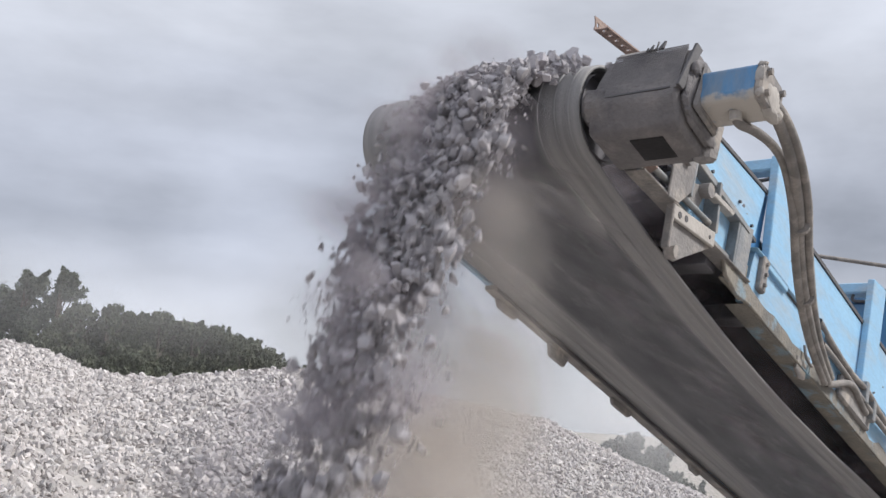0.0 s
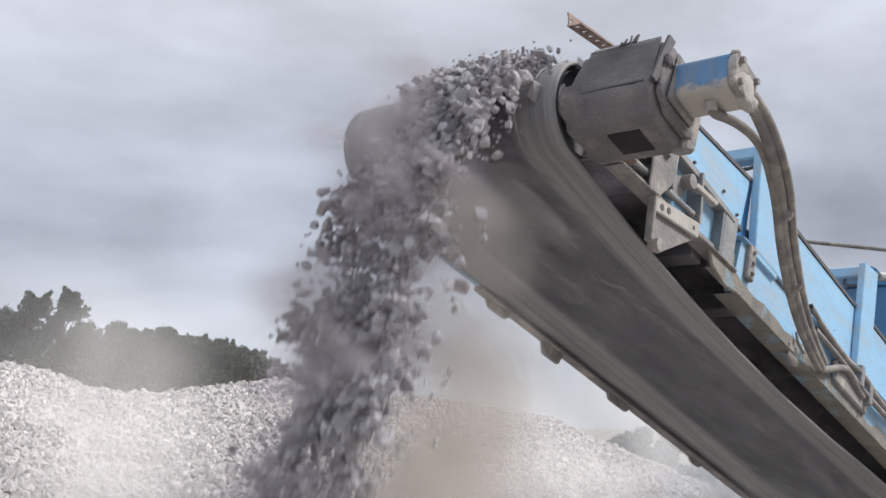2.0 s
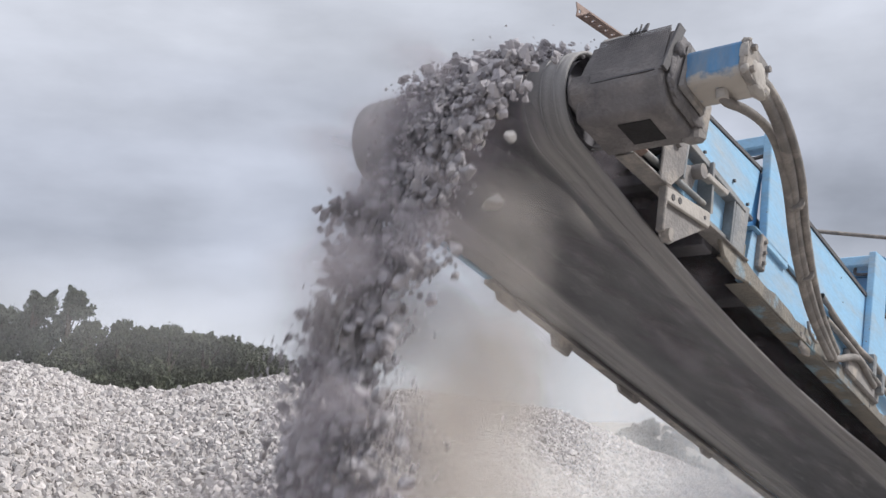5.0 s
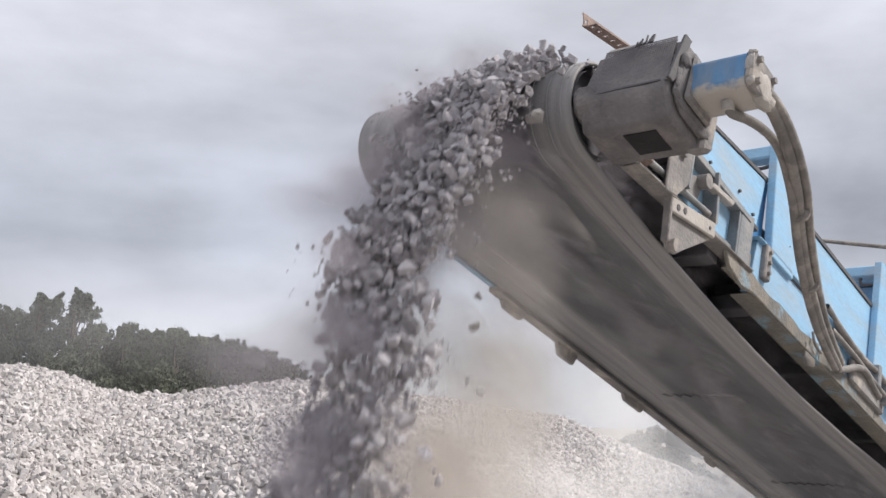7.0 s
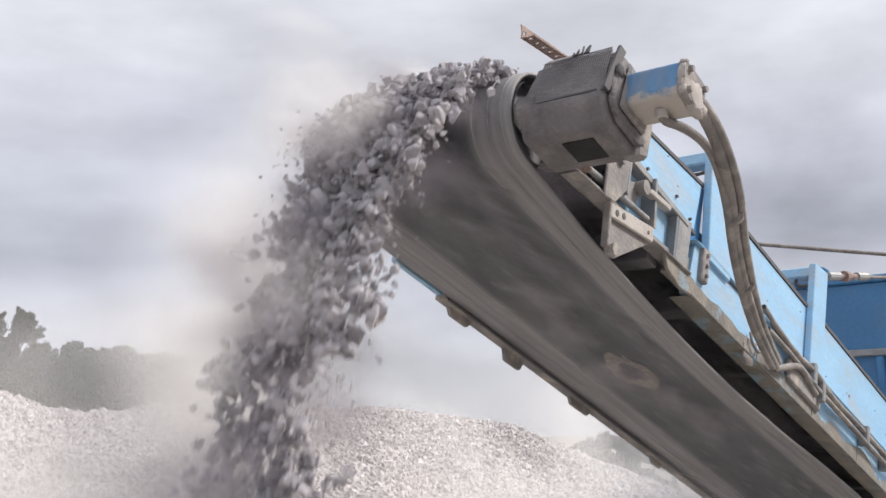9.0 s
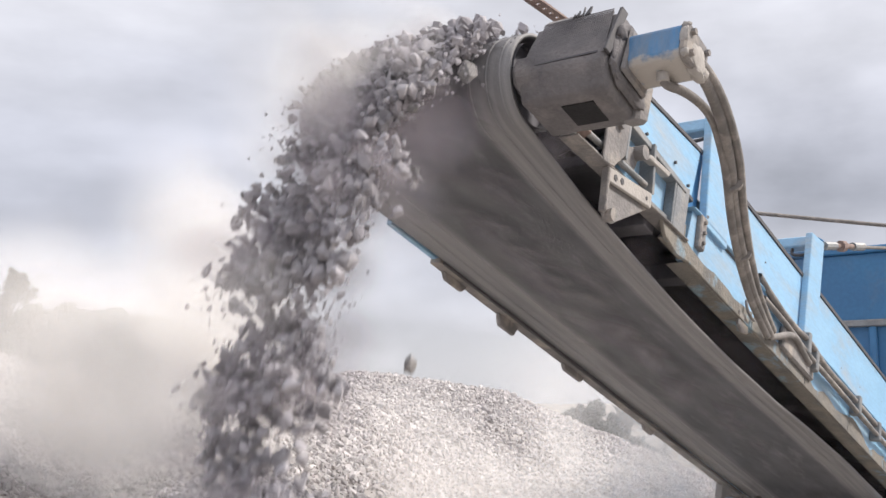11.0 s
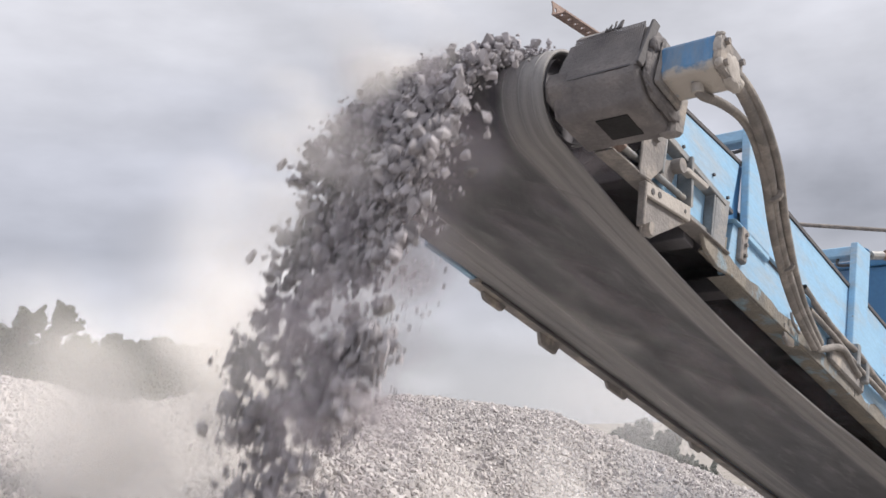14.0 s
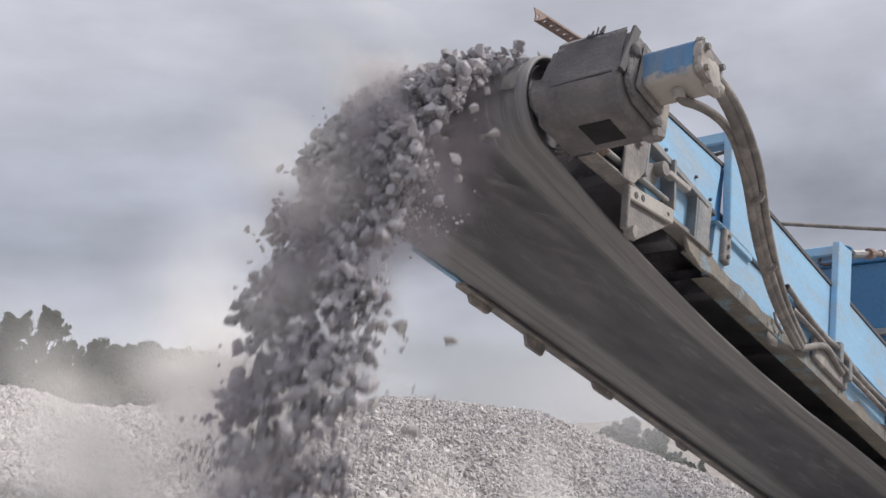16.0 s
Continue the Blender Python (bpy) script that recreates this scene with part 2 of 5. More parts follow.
M_GROUND = material("quarry_floor", (0.36, 0.33, 0.30), (0.28, 0.26, 0.23), 0.95, 0, 0.4, 6, 0.4)
M_LEAF = material("tree_leaves", (0.062, 0.078, 0.058), (0.082, 0.098, 0.070), 0.7, 0, 0.5, 4, 0, per="island", spread=0.28)
M_HEDGE = material("hedge_leaves", (0.098, 0.108, 0.066), (0.076, 0.090, 0.060), 0.7, 0, 0.4, 4, 0, per="island", spread=0.28)
# leaf colour lightened to stand in for the haze over distant bushes
M_FAR = material("far_leaves_hazed", (0.19, 0.21, 0.185), (0.15, 0.17, 0.15), 0.8, 0, 0.4, 4, 0, per="island", spread=0.25)
M_BARK = material("bark", (0.09, 0.075, 0.06), (0.06, 0.05, 0.04), 0.9, 0, 4, 30, 0.6)


# ---- mesh helpers ----
def part(name, bm, mat, parent=None, label="", smooth=False):
    me = bpy.data.meshes.new(name)
    bm.normal_update()
    bm.to_mesh(me)
    bm.free()
    me.materials.append(mat)
    if smooth:
        for p in me.polygons:
            p.use_smooth = True
    ob = new(name, me)
    if parent:
        ob.parent = parent
    return tagged(ob, label) if label else ob


def box(bm, x0, x1, y0, y1, z0, z1, bevel=0.004, m=None):
    vs = bmesh.ops.create_cube(bm, size=1.0)["verts"]
    t = Matrix.Translation(((x0 + x1) / 2, (y0 + y1) / 2, (z0 + z1) / 2)) @ Matrix.Diagonal((abs(x1 - x0), abs(y1 - y0), abs(z1 - z0), 1))
    bmesh.ops.transform(bm, matrix=(m @ t) if m else t, verts=vs)
    if bevel:
        es = list({e for v in vs for e in v.link_edges})
        bmesh.ops.bevel(bm, geom=es, offset=min(bevel, 0.3 * min(abs(x1 - x0), abs(y1 - y0), abs(z1 - z0))), segments=1, affect="EDGES")
    return bm


def rod(bm, a, b, r0, r1=None, n=20, cap=True):
    a, b = Vector(a), Vector(b)
    vs = bmesh.ops.create_cone(bm, cap_ends=cap, segments=n, radius1=r0, radius2=r1 if r1 is not None else r0, depth=(b - a).length)["verts"]
    bmesh.ops.transform(bm, matrix=Matrix.Translation((a + b) / 2) @ (b - a).to_track_quat("Z", "Y").to_matrix().to_4x4(), verts=vs)
    return bm


def slab(bm, outline, y0, y1, bevel=0.004):
    """A plate with an outline in x and z, from y0 to y1."""
    f = bm.faces.new([bm.verts.new((x, y0, z)) for x, z in outline])
    ex = bmesh.ops.extrude_face_region(bm, geom=[f])["geom"]
    vs = [v for v in ex if isinstance(v, bmesh.types.BMVert)]
    bmesh.ops.translate(bm, vec=(0, y1 - y0, 0), verts=vs)
    bmesh.ops.recalc_face_normals(bm, faces=bm.faces)
    if bevel:
        es = [e for e in bm.edges if e.is_manifold and e.calc_face_angle(0) > 0.6]
        bmesh.ops.bevel(bm, geom=es, offset=bevel, segments=1, affect="EDGES")
    return bm


def tube(name, pts, r, mat, parent=None, label=""):
    """A round hose or rod along a smooth line."""
    cu = bpy.data.curves.new(name, "CURVE")
    cu.dimensions, cu.bevel_depth, cu.bevel_resolution, cu.resolution_u = "3D", r, 3, 8
    sp = cu.splines.new("NURBS")
    sp.points.add(len(pts) - 1)
    for p, q in zip(sp.points, pts):
        p.co = (*q, 1)
    sp.use_endpoint_u, sp.order_u = True, 3
    tmp = bpy.data.objects.new("tmp", cu)
    scene.collection.objects.link(tmp)
    me = bpy.data.meshes.new_from_object(tmp.evaluated_get(bpy.context.evaluated_depsgraph_get()))
    bpy.data.objects.remove(tmp)
    me.name = name
    me.materials.clear()
    me.materials.append(mat)
    for p in me.polygons:
        p.use_smooth = True
    ob = new(name, me)
    if parent:
        ob.parent = parent
    return tagged(ob, label) if label else ob


def hull_rock(rnd, size, n=11, flat=1.0):
    """Vertices and faces of one angular broken stone."""
    bm = bmesh.new()
    for _ in range(n):
        v = Vector((rnd.gauss(0, 1), rnd.gauss(0, 1), rnd.gauss(0, 1))).normalized()
        v *= rnd.uniform(0.78, 1.0)
        bm.verts.new((v.x * size * rnd.uniform(0.9, 1.1), v.y * size * 0.8, v.z * size * 0.66 * flat))
    res = bmesh.ops.convex_hull(bm, input=bm.verts)
    bmesh.ops.delete(bm, geom=[g for g in res["geom_interior"] if isinstance(g, bmesh.types.BMVert)], context="VERTS")
    bm.verts.index_update()
    out = [v.co.copy() for v in bm.verts], [[v.index for v in f.verts] for f in bm.faces]
    bm.free()
    return out


ROCK_RND = random.Random(5)
ROCKS = [hull_rock(ROCK_RND, 1.0, 9 + k % 6) for k in range(24)]


def join_rocks(name, places, mat, parent=None):
    """Many stones in one mesh; places: (centre, size, turn, pick)."""
    vs, fs = [], []
    for c, s, q, k in places:
        rv, rf = ROCKS[k]
        o = len(vs)
        vs.extend([tuple(Vector(c) + q @ (v * s)) for v in rv])
        fs.extend([[i + o for i in f] for f in rf])
    me = bpy.data.meshes.new(name)
    me.from_pydata(vs, [], fs)
    me.materials.append(mat)
    ob = new(name, me)
    if parent:
        ob.parent = parent
    return ob


def any_turn(rnd):
    return Euler((rnd.uniform(0, TAU), rnd.uniform(0, TAU), rnd.uniform(0, TAU))).to_quaternion()


def mix(a, b, t):
    return a + (b - a) * t


def ramp(t, *pts):
    """Smoothed line through (t, value) pairs."""
    if t <= pts[0][0]:
        return pts[0][1]
    for (a, u), (b, v) in zip(pts, pts[1:]):
        if t <= b:
            k = (t - a) / (b - a)
            return mix(u, v, k * k * (3 - 2 * k) * 0.5 + k * 0.5)
    return pts[-1][1]


# ---- ground and heaps ----
def ground():
    bm = bmesh.new()
    n = 60
    for i in range(n + 1):
        for j in range(n + 1):
            u, v = (i / n * 2 - 1), (j / n * 2 - 1)
            x, y = 1500 * u * abs(u) ** 1.8, 1500 * v * abs(v) ** 1.8
            bm.verts.new((x, y, -0.02 + 0.12 * noise.noise((x * 0.15, y * 0.15, 3))))
    bm.verts.ensure_lookup_table()
    for i in range(n):
        for j in range(n):
            a = i * (n + 1) + j
            bm.faces.new([bm.verts[k] for k in (a, a + n + 1, a + n + 2, a + 1)])
    tagged(part("ground", bm, M_GROUND, smooth=True), "pale trampled quarry floor of crushed stone", "ground", kind="structure")


def crest_left(s):
    return ramp(s, (-8.0, 2.9), (-6.0, 3.1), (-4.7, 3.05), (-4.1, 2.93), (-3.75, 2.80), (-3.0, 2.76), (-2.3, 2.86), (-1.5, 2.93), (-0.4, 2.6), (0.8, 1.4), (2.2, 0.0))


def height_left(s, d):
    c = crest_left(s * 11 / max(d, 4.0) if d < 11 else s)
    k = 11 - d
    z = c - 0.155 * k if k > 0 else c - 0.45 * -k
    z += 0.06 * noise.noise((s * 0.9, d * 0.9, 1.0)) + 0.03 * noise.noise((s * 2.6, d * 2.6, 4.0))
    return z - 0.6 * max(0.0, 4.4 - d)


def crest_right(s):
    return ramp(s, (-7.0, 0.7), (-4.0, 2.0), (-2.0, 2.7), (-0.7, 2.88), (0.4, 2.80), (1.3, 2.64), (2.05, 2.32), (2.85, 2.04), (3.25, 1.84), (4.1, 1.50), (7.5, 0.0))


def height_right(s, d):
    c = crest_right(s)
    k = 15 - d
    z = c - 0.27 * k * min(1.0, 0.35 + 0.13 * k) if k > 0 else c - 0.5 * -k
    return z + 0.07 * noise.noise((s * 0.8, d * 0.8, 8.0)) + 0.03 * noise.noise((s * 2.4, d * 2.4, 2.0))


def heap(name, label, fn, s0, s1, d0, d1, step):
    ns, nd = int((s1 - s0) / step), int((d1 - d0) / step)
    vs, fs = [], []
    for i in range(ns + 1):
        for j in range(nd + 1):
            s, d = s0 + i * step, d0 + j * step
            vs.append(spot(s, d, max(-0.3, fn(s, d))))
    for i in range(ns):
        for j in range(nd):
            a = i * (nd + 1) + j
            fs.append((a, a + 1, a + nd + 2, a + nd + 1))
    me = bpy.data.meshes.new(name)
    me.from_pydata([tuple(v) for v in vs], [], fs)
    me.materials.append(M_PILE)
    for p in me.polygons:
        p.use_smooth = True
    me.update()
    return tagged(new(name, me), label, "gravel heap", kind="structure")


ground()
heap_left = heap("gravel_heap", "broad heap of pale grey crushed stone with a dipped crest", height_left, -9.0, 2.0, 3.0, 18.0, 0.14)
heap_right = heap("gravel_heap", "heap of pale crushed stone sloping down behind the conveyor", height_right, -7.0, 7.5, 5.0, 20.0, 0.16)


# ---- stones lying on the heaps ----
def stone_field(name, fn, parent, count, d0, d1, left, right, size, seed, label):
    """Crushed stone over the heap's face, joined; even in the spread of the face."""
    rnd = np.random.RandomState(seed)
    d = np.sqrt(rnd.uniform(d0 * d0, d1 * d1, count))
    s = d * rnd.uniform(left, right, count)
    r = size * np.exp(rnd.normal(0, 0.28, count)) * np.clip(0.86 + 0.02 * d, 0.9, 1.2)
    vs, fs, o = [], [], 0
    for k in range(count):
        rv, rf = ROCK_ARRAYS[rnd.randint(len(ROCK_ARRAYS))]
        q = np.array(any_turn(random.Random(seed * 100003 + k)).to_matrix())
        p = spot(s[k], d[k], fn(s[k], d[k]) + 0.25 * r[k])
        vs.append((rv * r[k]) @ q.T + np.array(p))
        fs.extend([[i + o for i in f] for f in rf])
        o += len(rv)
    me = bpy.data.meshes.new(name)
    me.from_pydata(np.concatenate(vs).tolist(), [], fs)
    me.materials.append(M_STONE)
    ob = new(name, me)
    ob.parent = parent
    return tagged(ob, label, kind="stuff")


ROCK_ARRAYS = [(np.array([tuple(v) for v in vv]), ff) for vv, ff in ROCKS]
stone_field("loose_stones", height_left, heap_left, 23000, 4.6, 11.3, -0.50, 0.06, 0.0275, 11, "pale grey crushed stone covering the heap")
stone_field("loose_stones", height_right, heap_right, 34000, 7.2, 15.4, -0.14, 0.38, 0.0265, 12, "pale crushed stone covering the heap")
single = []
for k in range(6):
    me = bpy.data.meshes.new("stone")
    me.from_pydata([tuple(v) for v in ROCKS[k * 3][0]], [], ROCKS[k * 3][1])
    me.materials.append(M_BOULDER)
    single.append(me)
rnd = random.Random(77)
for k in range(280):
    d = math.sqrt(rnd.uniform(25, 64))
    s = d * rnd.uniform(-0.47, 0.02)
    st = new("stone", single[k % 6])
    st.parent = heap_left
    r = rnd.uniform(0.026, 0.044)
    st.location = spot(s, d, height_left(s, d) + 0.5 * r)
    st.rotation_euler = any_turn(rnd).to_euler()
    st.scale = (r, r, r)
# cone of fresh stone under the discharge
bm = bmesh.new()
rings = []
for i in range(26):
    rr = 1.9 * i / 25
    rings.append([bm.verts.new((-1.45 + rr * math.cos(TAU * k / 48), -0.05 + rr * math.sin(TAU * k / 48), 1.05 - 0.58 * rr + 0.05 * noise.noise((rr * 4, k * 0.5, 0)))) for k in range(48)])
for i in range(25):
    for k in range(48):
        bm.faces.new((rings[i][k], rings[i + 1][k], rings[i + 1][(k + 1) % 48], rings[i][(k + 1) % 48]))
bmesh.ops.remove_doubles(bm, verts=bm.verts, dist=1e-5)
tagged(part("gravel_heap", bm, M_PILE, smooth=True), "fresh cone of crushed stone under the discharge", "gravel heap", kind="structure")

# ---- trees and hedge behind the heaps ----
def leaf_cloud(name, clumps, mat, parent, rnd, per, size):
    """Many small bent leaf blades gathered in clumps."""
    vs, fs = [], []
    for c, r in clumps:
        for _ in range(per):
            d = Vector((rnd.gauss(0, 1), rnd.gauss(0, 1), rnd.gauss(0, 1))).normalized()
            p = Vector(c) + d * r * rnd.random() ** 0.45 * (1.0 if rnd.random() < 0.9 else 1.35)
            q = any_turn(rnd)
            s = size * rnd.uniform(0.6, 1.3)
            o = len(vs)
            for v in ((-s, 0, 0), (0, -0.45 * s, 0.12 * s), (s, 0, 0), (0, 0.45 * s, 0.12 * s)):
                vs.append(tuple(p + q @ Vector(v)))
            fs.append((o, o + 1, o + 2, o + 3))
    me = bpy.data.meshes.new(name)
    me.from_pydata(vs, [], fs)
    me.materials.append(mat)
    ob = new(name, me)
    ob.parent = parent
    return ob


def tree(s, d, top, wide, mat, label, seed, lobes=24, low=0.3, per=46, size=0.075, lean=0.0):
    """Tapered trunk with limbs to rounded lobes of foliage; each lobe is a shell of leaf clumps."""
    rnd = random.Random(seed)
    t = new("tree")
    t.location = spot(s, d, 0.0)
    tagged(t, label, "tree")
    bm = bmesh.new()
    rod(bm, (0, 0, -0.2), (lean * 0.4, 0, top * 0.45), 0.025 * top + 0.05, 0.015 * top + 0.02, 10)
    rod(bm, (lean * 0.4, 0, top * 0.44), (lean, 0, top * 0.9), 0.015 * top + 0.02, 0.015, 8)
    clumps = []
    for k in range(lobes):
        z = 1.0 if k == 0 else mix(low, 1.0, ((k * 0.618) % 1.0) ** 0.85)
        r = wide * rnd.uniform(0.17, 0.33) * (1.15 - 0.45 * (z - low) / (1 - low))
        f = (z - low) / (1 - low)
        reach = wide * math.sqrt(max(0.0, 1 - (1.25 * f - 0.35) ** 2)) * rnd.uniform(0.10, 0.92) if k else 0.1
        a = k * 2.4 + rnd.uniform(-0.5, 0.5)
        c = Vector((lean * z + reach * math.cos(a), reach * math.sin(a), top * z - r))
        rod(bm, (lean * z * 0.6, 0, top * max(0.1, z - 0.25)), c, 0.035, 0.010, 6)
        for _ in range(9):
            d3 = Vector((rnd.gauss(0, 1), rnd.gauss(0, 1), rnd.gauss(0.25, 0.9))).normalized()
            clumps.append((c + d3 * r * rnd.uniform(0.3, 1.0), r * rnd.uniform(0.26, 0.50)))
        if rnd.random() < 0.28:
            # a loose sprig standing out of the lobe
            d3 = Vector((rnd.gauss(0, 1.1), rnd.gauss(0, 1.1), 1)).normalized()
            for q in range(4):
                clumps.append((c + d3 * r * (1.0 + 0.22 * q), r * (0.26 - 0.05 * q)))
            rod(bm, c, c + d3 * r * 1.6, 0.014, 0.006, 5)
    part("trunk", bm, M_BARK, t)
    leaf_cloud("crown", clumps, mat, t, rnd, per, size)
    return t


tree(-15.7, 38, 7.10, 1.9, M_LEAF, "dark green broadleaf tree with a ragged crown", 1, 84, 0.22, 34, 0.08, 0.1)
tree(-17.7, 39, 6.8, 2.1, M_LEAF, "dark green broadleaf tree with a ragged crown", 2, 84, 0.22, 34, 0.08)
tree(-14.2, 37.5, 7.15, 1.6, M_LEAF, "dark green broadleaf tree with a pointed top", 3, 72, 0.22, 34, 0.08, 0.1)
tree(-20.2, 38, 6.4, 2.1, M_LEAF, "dark green broadleaf tree", 13, 72, 0.22, 34, 0.08)
for k, (s, top, w) in enumerate(((-13.2, 5.9, 1.7), (-12.2, 5.95, 1.7), (-11.2, 5.6, 1.7), (-10.1, 5.75, 1.7), (-9.1, 5.45, 1.7), (-8.1, 5.2, 1.6), (-7.2, 4.8, 1.5), (-6.3, 4.35, 1.4), (-5.3, 3.95, 1.3), (-4.3, 3.6, 1.3))):
    tree(s, 36.5 + (k % 3) * 0.8, top, w * 1.15, M_HEDGE, "olive green bushy hedge tree with loose twigs", 20 + k, 76, 0.35, 32, 0.080)
    tree(s + 0.5, 38.4 + (k % 2) * 0.6, top * 0.985, w * 1.3, M_HEDGE, "olive green hedge tree behind the front row", 70 + k, 80, 0.45, 30, 0.080)
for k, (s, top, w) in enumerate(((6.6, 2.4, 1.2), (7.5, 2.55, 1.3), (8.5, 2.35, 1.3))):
    tree(s, 40 + (k % 2), top, w, M_FAR, "distant green bush, leaves paled for haze", 50 + k, 50, 0.1, 34, 0.085)

# ---- conveyor: x runs down the slope from the head drum, y to the far side, z off the belt ----
R_DRUM = 0.168
conveyor = new("conveyor")
conveyor.matrix_world = CONVEYOR
tagged(conveyor, "dusty blue steel belt conveyor discharging crushed stone", "conveyor")
LENGTH = 8.6


def sag(x, y):
    """How far the return run hangs off the straight line: the near edge droops, then lifts again towards the return roller."""
    e = abs(y) / 0.5
    k = min(1.0, max(0.0, x) / 1.7)
    k = k * (2 - k)
    if y < 0:
        return -0.108 * k * ramp(x, (2.0, 1.0), (2.6, 0.82), (3.3, 0.45), (4.0, 0.22), (4.7, 0.20)) * e ** 1.7
    return 0.008 * k * e


def belt_loop():
    """The rubber belt as one closed loop: troughed carrying run, head drum, return run with drooping edges."""
    prof = []
    r = R_DRUM + 0.006
    xs = [LENGTH - (LENGTH - 0.02) * k / 60 for k in range(61)]
    for x in xs:
        prof.append((x, r, 0))
    for k in range(1, 24):
        a = math.pi / 2 + math.pi * k / 24
        prof.append((r * math.cos(a), r * math.sin(a), 1))
    for x in reversed(xs):
        prof.append((x, -r, 2))
    ys = [-0.5 + k / 20 for k in range(21)]
    vs, fs = [], []
    for x, z, kind in prof:
        for y in ys:
            e = abs(y) / 0.5
            if kind == 0:
                dz = 0.11 * min(1, max(0, (x - 0.1) / 1.2)) * max(0, e - 0.4) / 0.6
            elif kind == 2:
                dz = sag(x, y) + 0.004 * noise.noise((x * 2.0, y * 5, 0)) * min(1, x)
            else:
                dz = 0
            vs.append((x, y, z + dz))
    m = len(ys)
    for i in range(len(prof) - 1):
        for j in range(m - 1):
            a = i * m + j
            fs.append((a, a + 1, a + m + 1, a + m))
    me = bpy.data.meshes.new("belt")
    me.from_pydata(vs, [], fs)
    me.materials.append(M_BELT)
    for p in me.polygons:
        p.use_smooth = True
    ob = new("belt", me)
    ob.parent = conveyor
    so = ob.modifiers.new("thickness", "SOLIDIFY")
    so.thickness, so.offset = 0.013, 1.0
    return tagged(ob, "black rubber belt, scuffed and streaked with dust")


belt = belt_loop()
# thin worn ridges along the return run and round the drum, near the belt's edges
for y, w in ((-0.455, 0.010), (-0.40, 0.006), (-0.33, 0.008), (0.30, 0.007), (0.41, 0.010)):
    bm = bmesh.new()
    prev = None
    for k in range(70):
        if k < 20:
            a = math.pi * 0.62 + math.pi * 0.88 * k / 20
            x, z = (R_DRUM + 0.0195) * math.cos(a), (R_DRUM + 0.0195) * math.sin(a)
        else:
            x = (k - 19.5) / 50 * 6.8
            z = -R_DRUM - 0.0195 + sag(x, y)
            if x < 0.09:
                continue
        n = Vector((x, 0, z)).normalized() if k < 20 else Vector((0, 0, -1))
        row = [bm.verts.new((x - n.x * 0.004, y - w, z - n.z * 0.004)), bm.verts.new((x + n.x * 0.003, y - w * 0.4, z + n.z * 0.003)),
               bm.verts.new((x + n.x * 0.003, y + w * 0.4, z + n.z * 0.003)), bm.verts.new((x - n.x * 0.004, y + w, z - n.z * 0.004))]
        if prev:
            for i in range(3):
                bm.faces.new((prev[i], prev[i + 1], row[i + 1], row[i]))
        prev = row
    part("belt_ridge", bm, M_BELT, belt)

bm = bmesh.new()
rod(bm, (0, -0.44, 0), (0, 0.49, 0), R_DRUM, n=40)
rod(bm, (0, -0.495, 0), (0, -0.44, 0), R_DRUM, n=40, cap=False)
rod(bm, (0, -0.495, 0), (0, -0.44, 0), R_DRUM - 0.012, n=40, cap=False)
drum = part("head_drum", bm, M_INNER, conveyor, "steel head drum")
bm = bmesh.new()
rod(bm, (0, 0.49, 0), (0, 0.60, 0), 0.045)
rod(bm, (0, 0.505, 0), (0, 0.53, 0), 0.13, 0.12, 28)
part("bearing", bm, M_DUSTY, conveyor, "dust-caked bearing of the drum")
bm = bmesh.new()
rod(bm, (0, -0.56, 0), (0, -0.43, 0), 0.06)
part("drum_shaft", bm, M_DARK, conveyor)

# near side: channel, plates, posts
def along(x, z0):
    """Height of a line along the near frame, which rises slightly off the belt towards the tail."""
    return z0 + 0.0115 * (x - 1.15)


for z0, z1, y0, y1, nm in ((-0.147, 0.108, -0.585, -0.547, "web"), (-0.160, -0.148, -0.605, -0.500, "flange"), (0.109, 0.119, -0.605, -0.547, "flange")):
    bm = bmesh.new()
    slab(bm, [(1.15, z0), (LENGTH, along(LENGTH, z0)), (LENGTH, along(LENGTH, z1)), (1.19, z1)], y0, y1, 0.003)
    if nm == "web":
        channel = part("side_channel", bm, M_BLUE, conveyor, "light blue side channel")
    else:
        part("flange", bm, M_EDGE if z0 < 0 else M_BLUE, channel)
part("splice_flange", slab(bmesh.new(), [(0.86, -0.105), (0.905, -0.158), (1.03, -0.186), (1.148, -0.166), (1.30, -0.164), (1.30, -0.10), (1.12, -0.088)], -0.612, -0.594, 0.004), M_EDGE, channel, "muddy flange splice")
part("splice_web", slab(bmesh.new(), [(0.93, -0.150), (1.148, -0.148), (1.148, 0.02), (0.99, -0.085)], -0.583, -0.560, 0.003), M_EDGE, channel, "mud-caked web splice")
for k in range(9):
    rnd = random.Random(k)
    x = 1.15 + k * 0.80
    bm = bmesh.new()
    up = []
    for i in range(11):
        xx = x + 0.79 * i / 10
        up.append((xx, along(xx, -0.085 + 0.07 * noise.noise((xx * 2.6, 0, 7)) + 0.025 * rnd.random())))
    slab(bm, [(x, along(x, -0.164)), *up, (x + 0.79, along(x + 0.79, -0.164))], -0.593, -0.586, 0.0)
    part("mud_crust", bm, M_EDGE, channel, "ochre crust of dried mud")
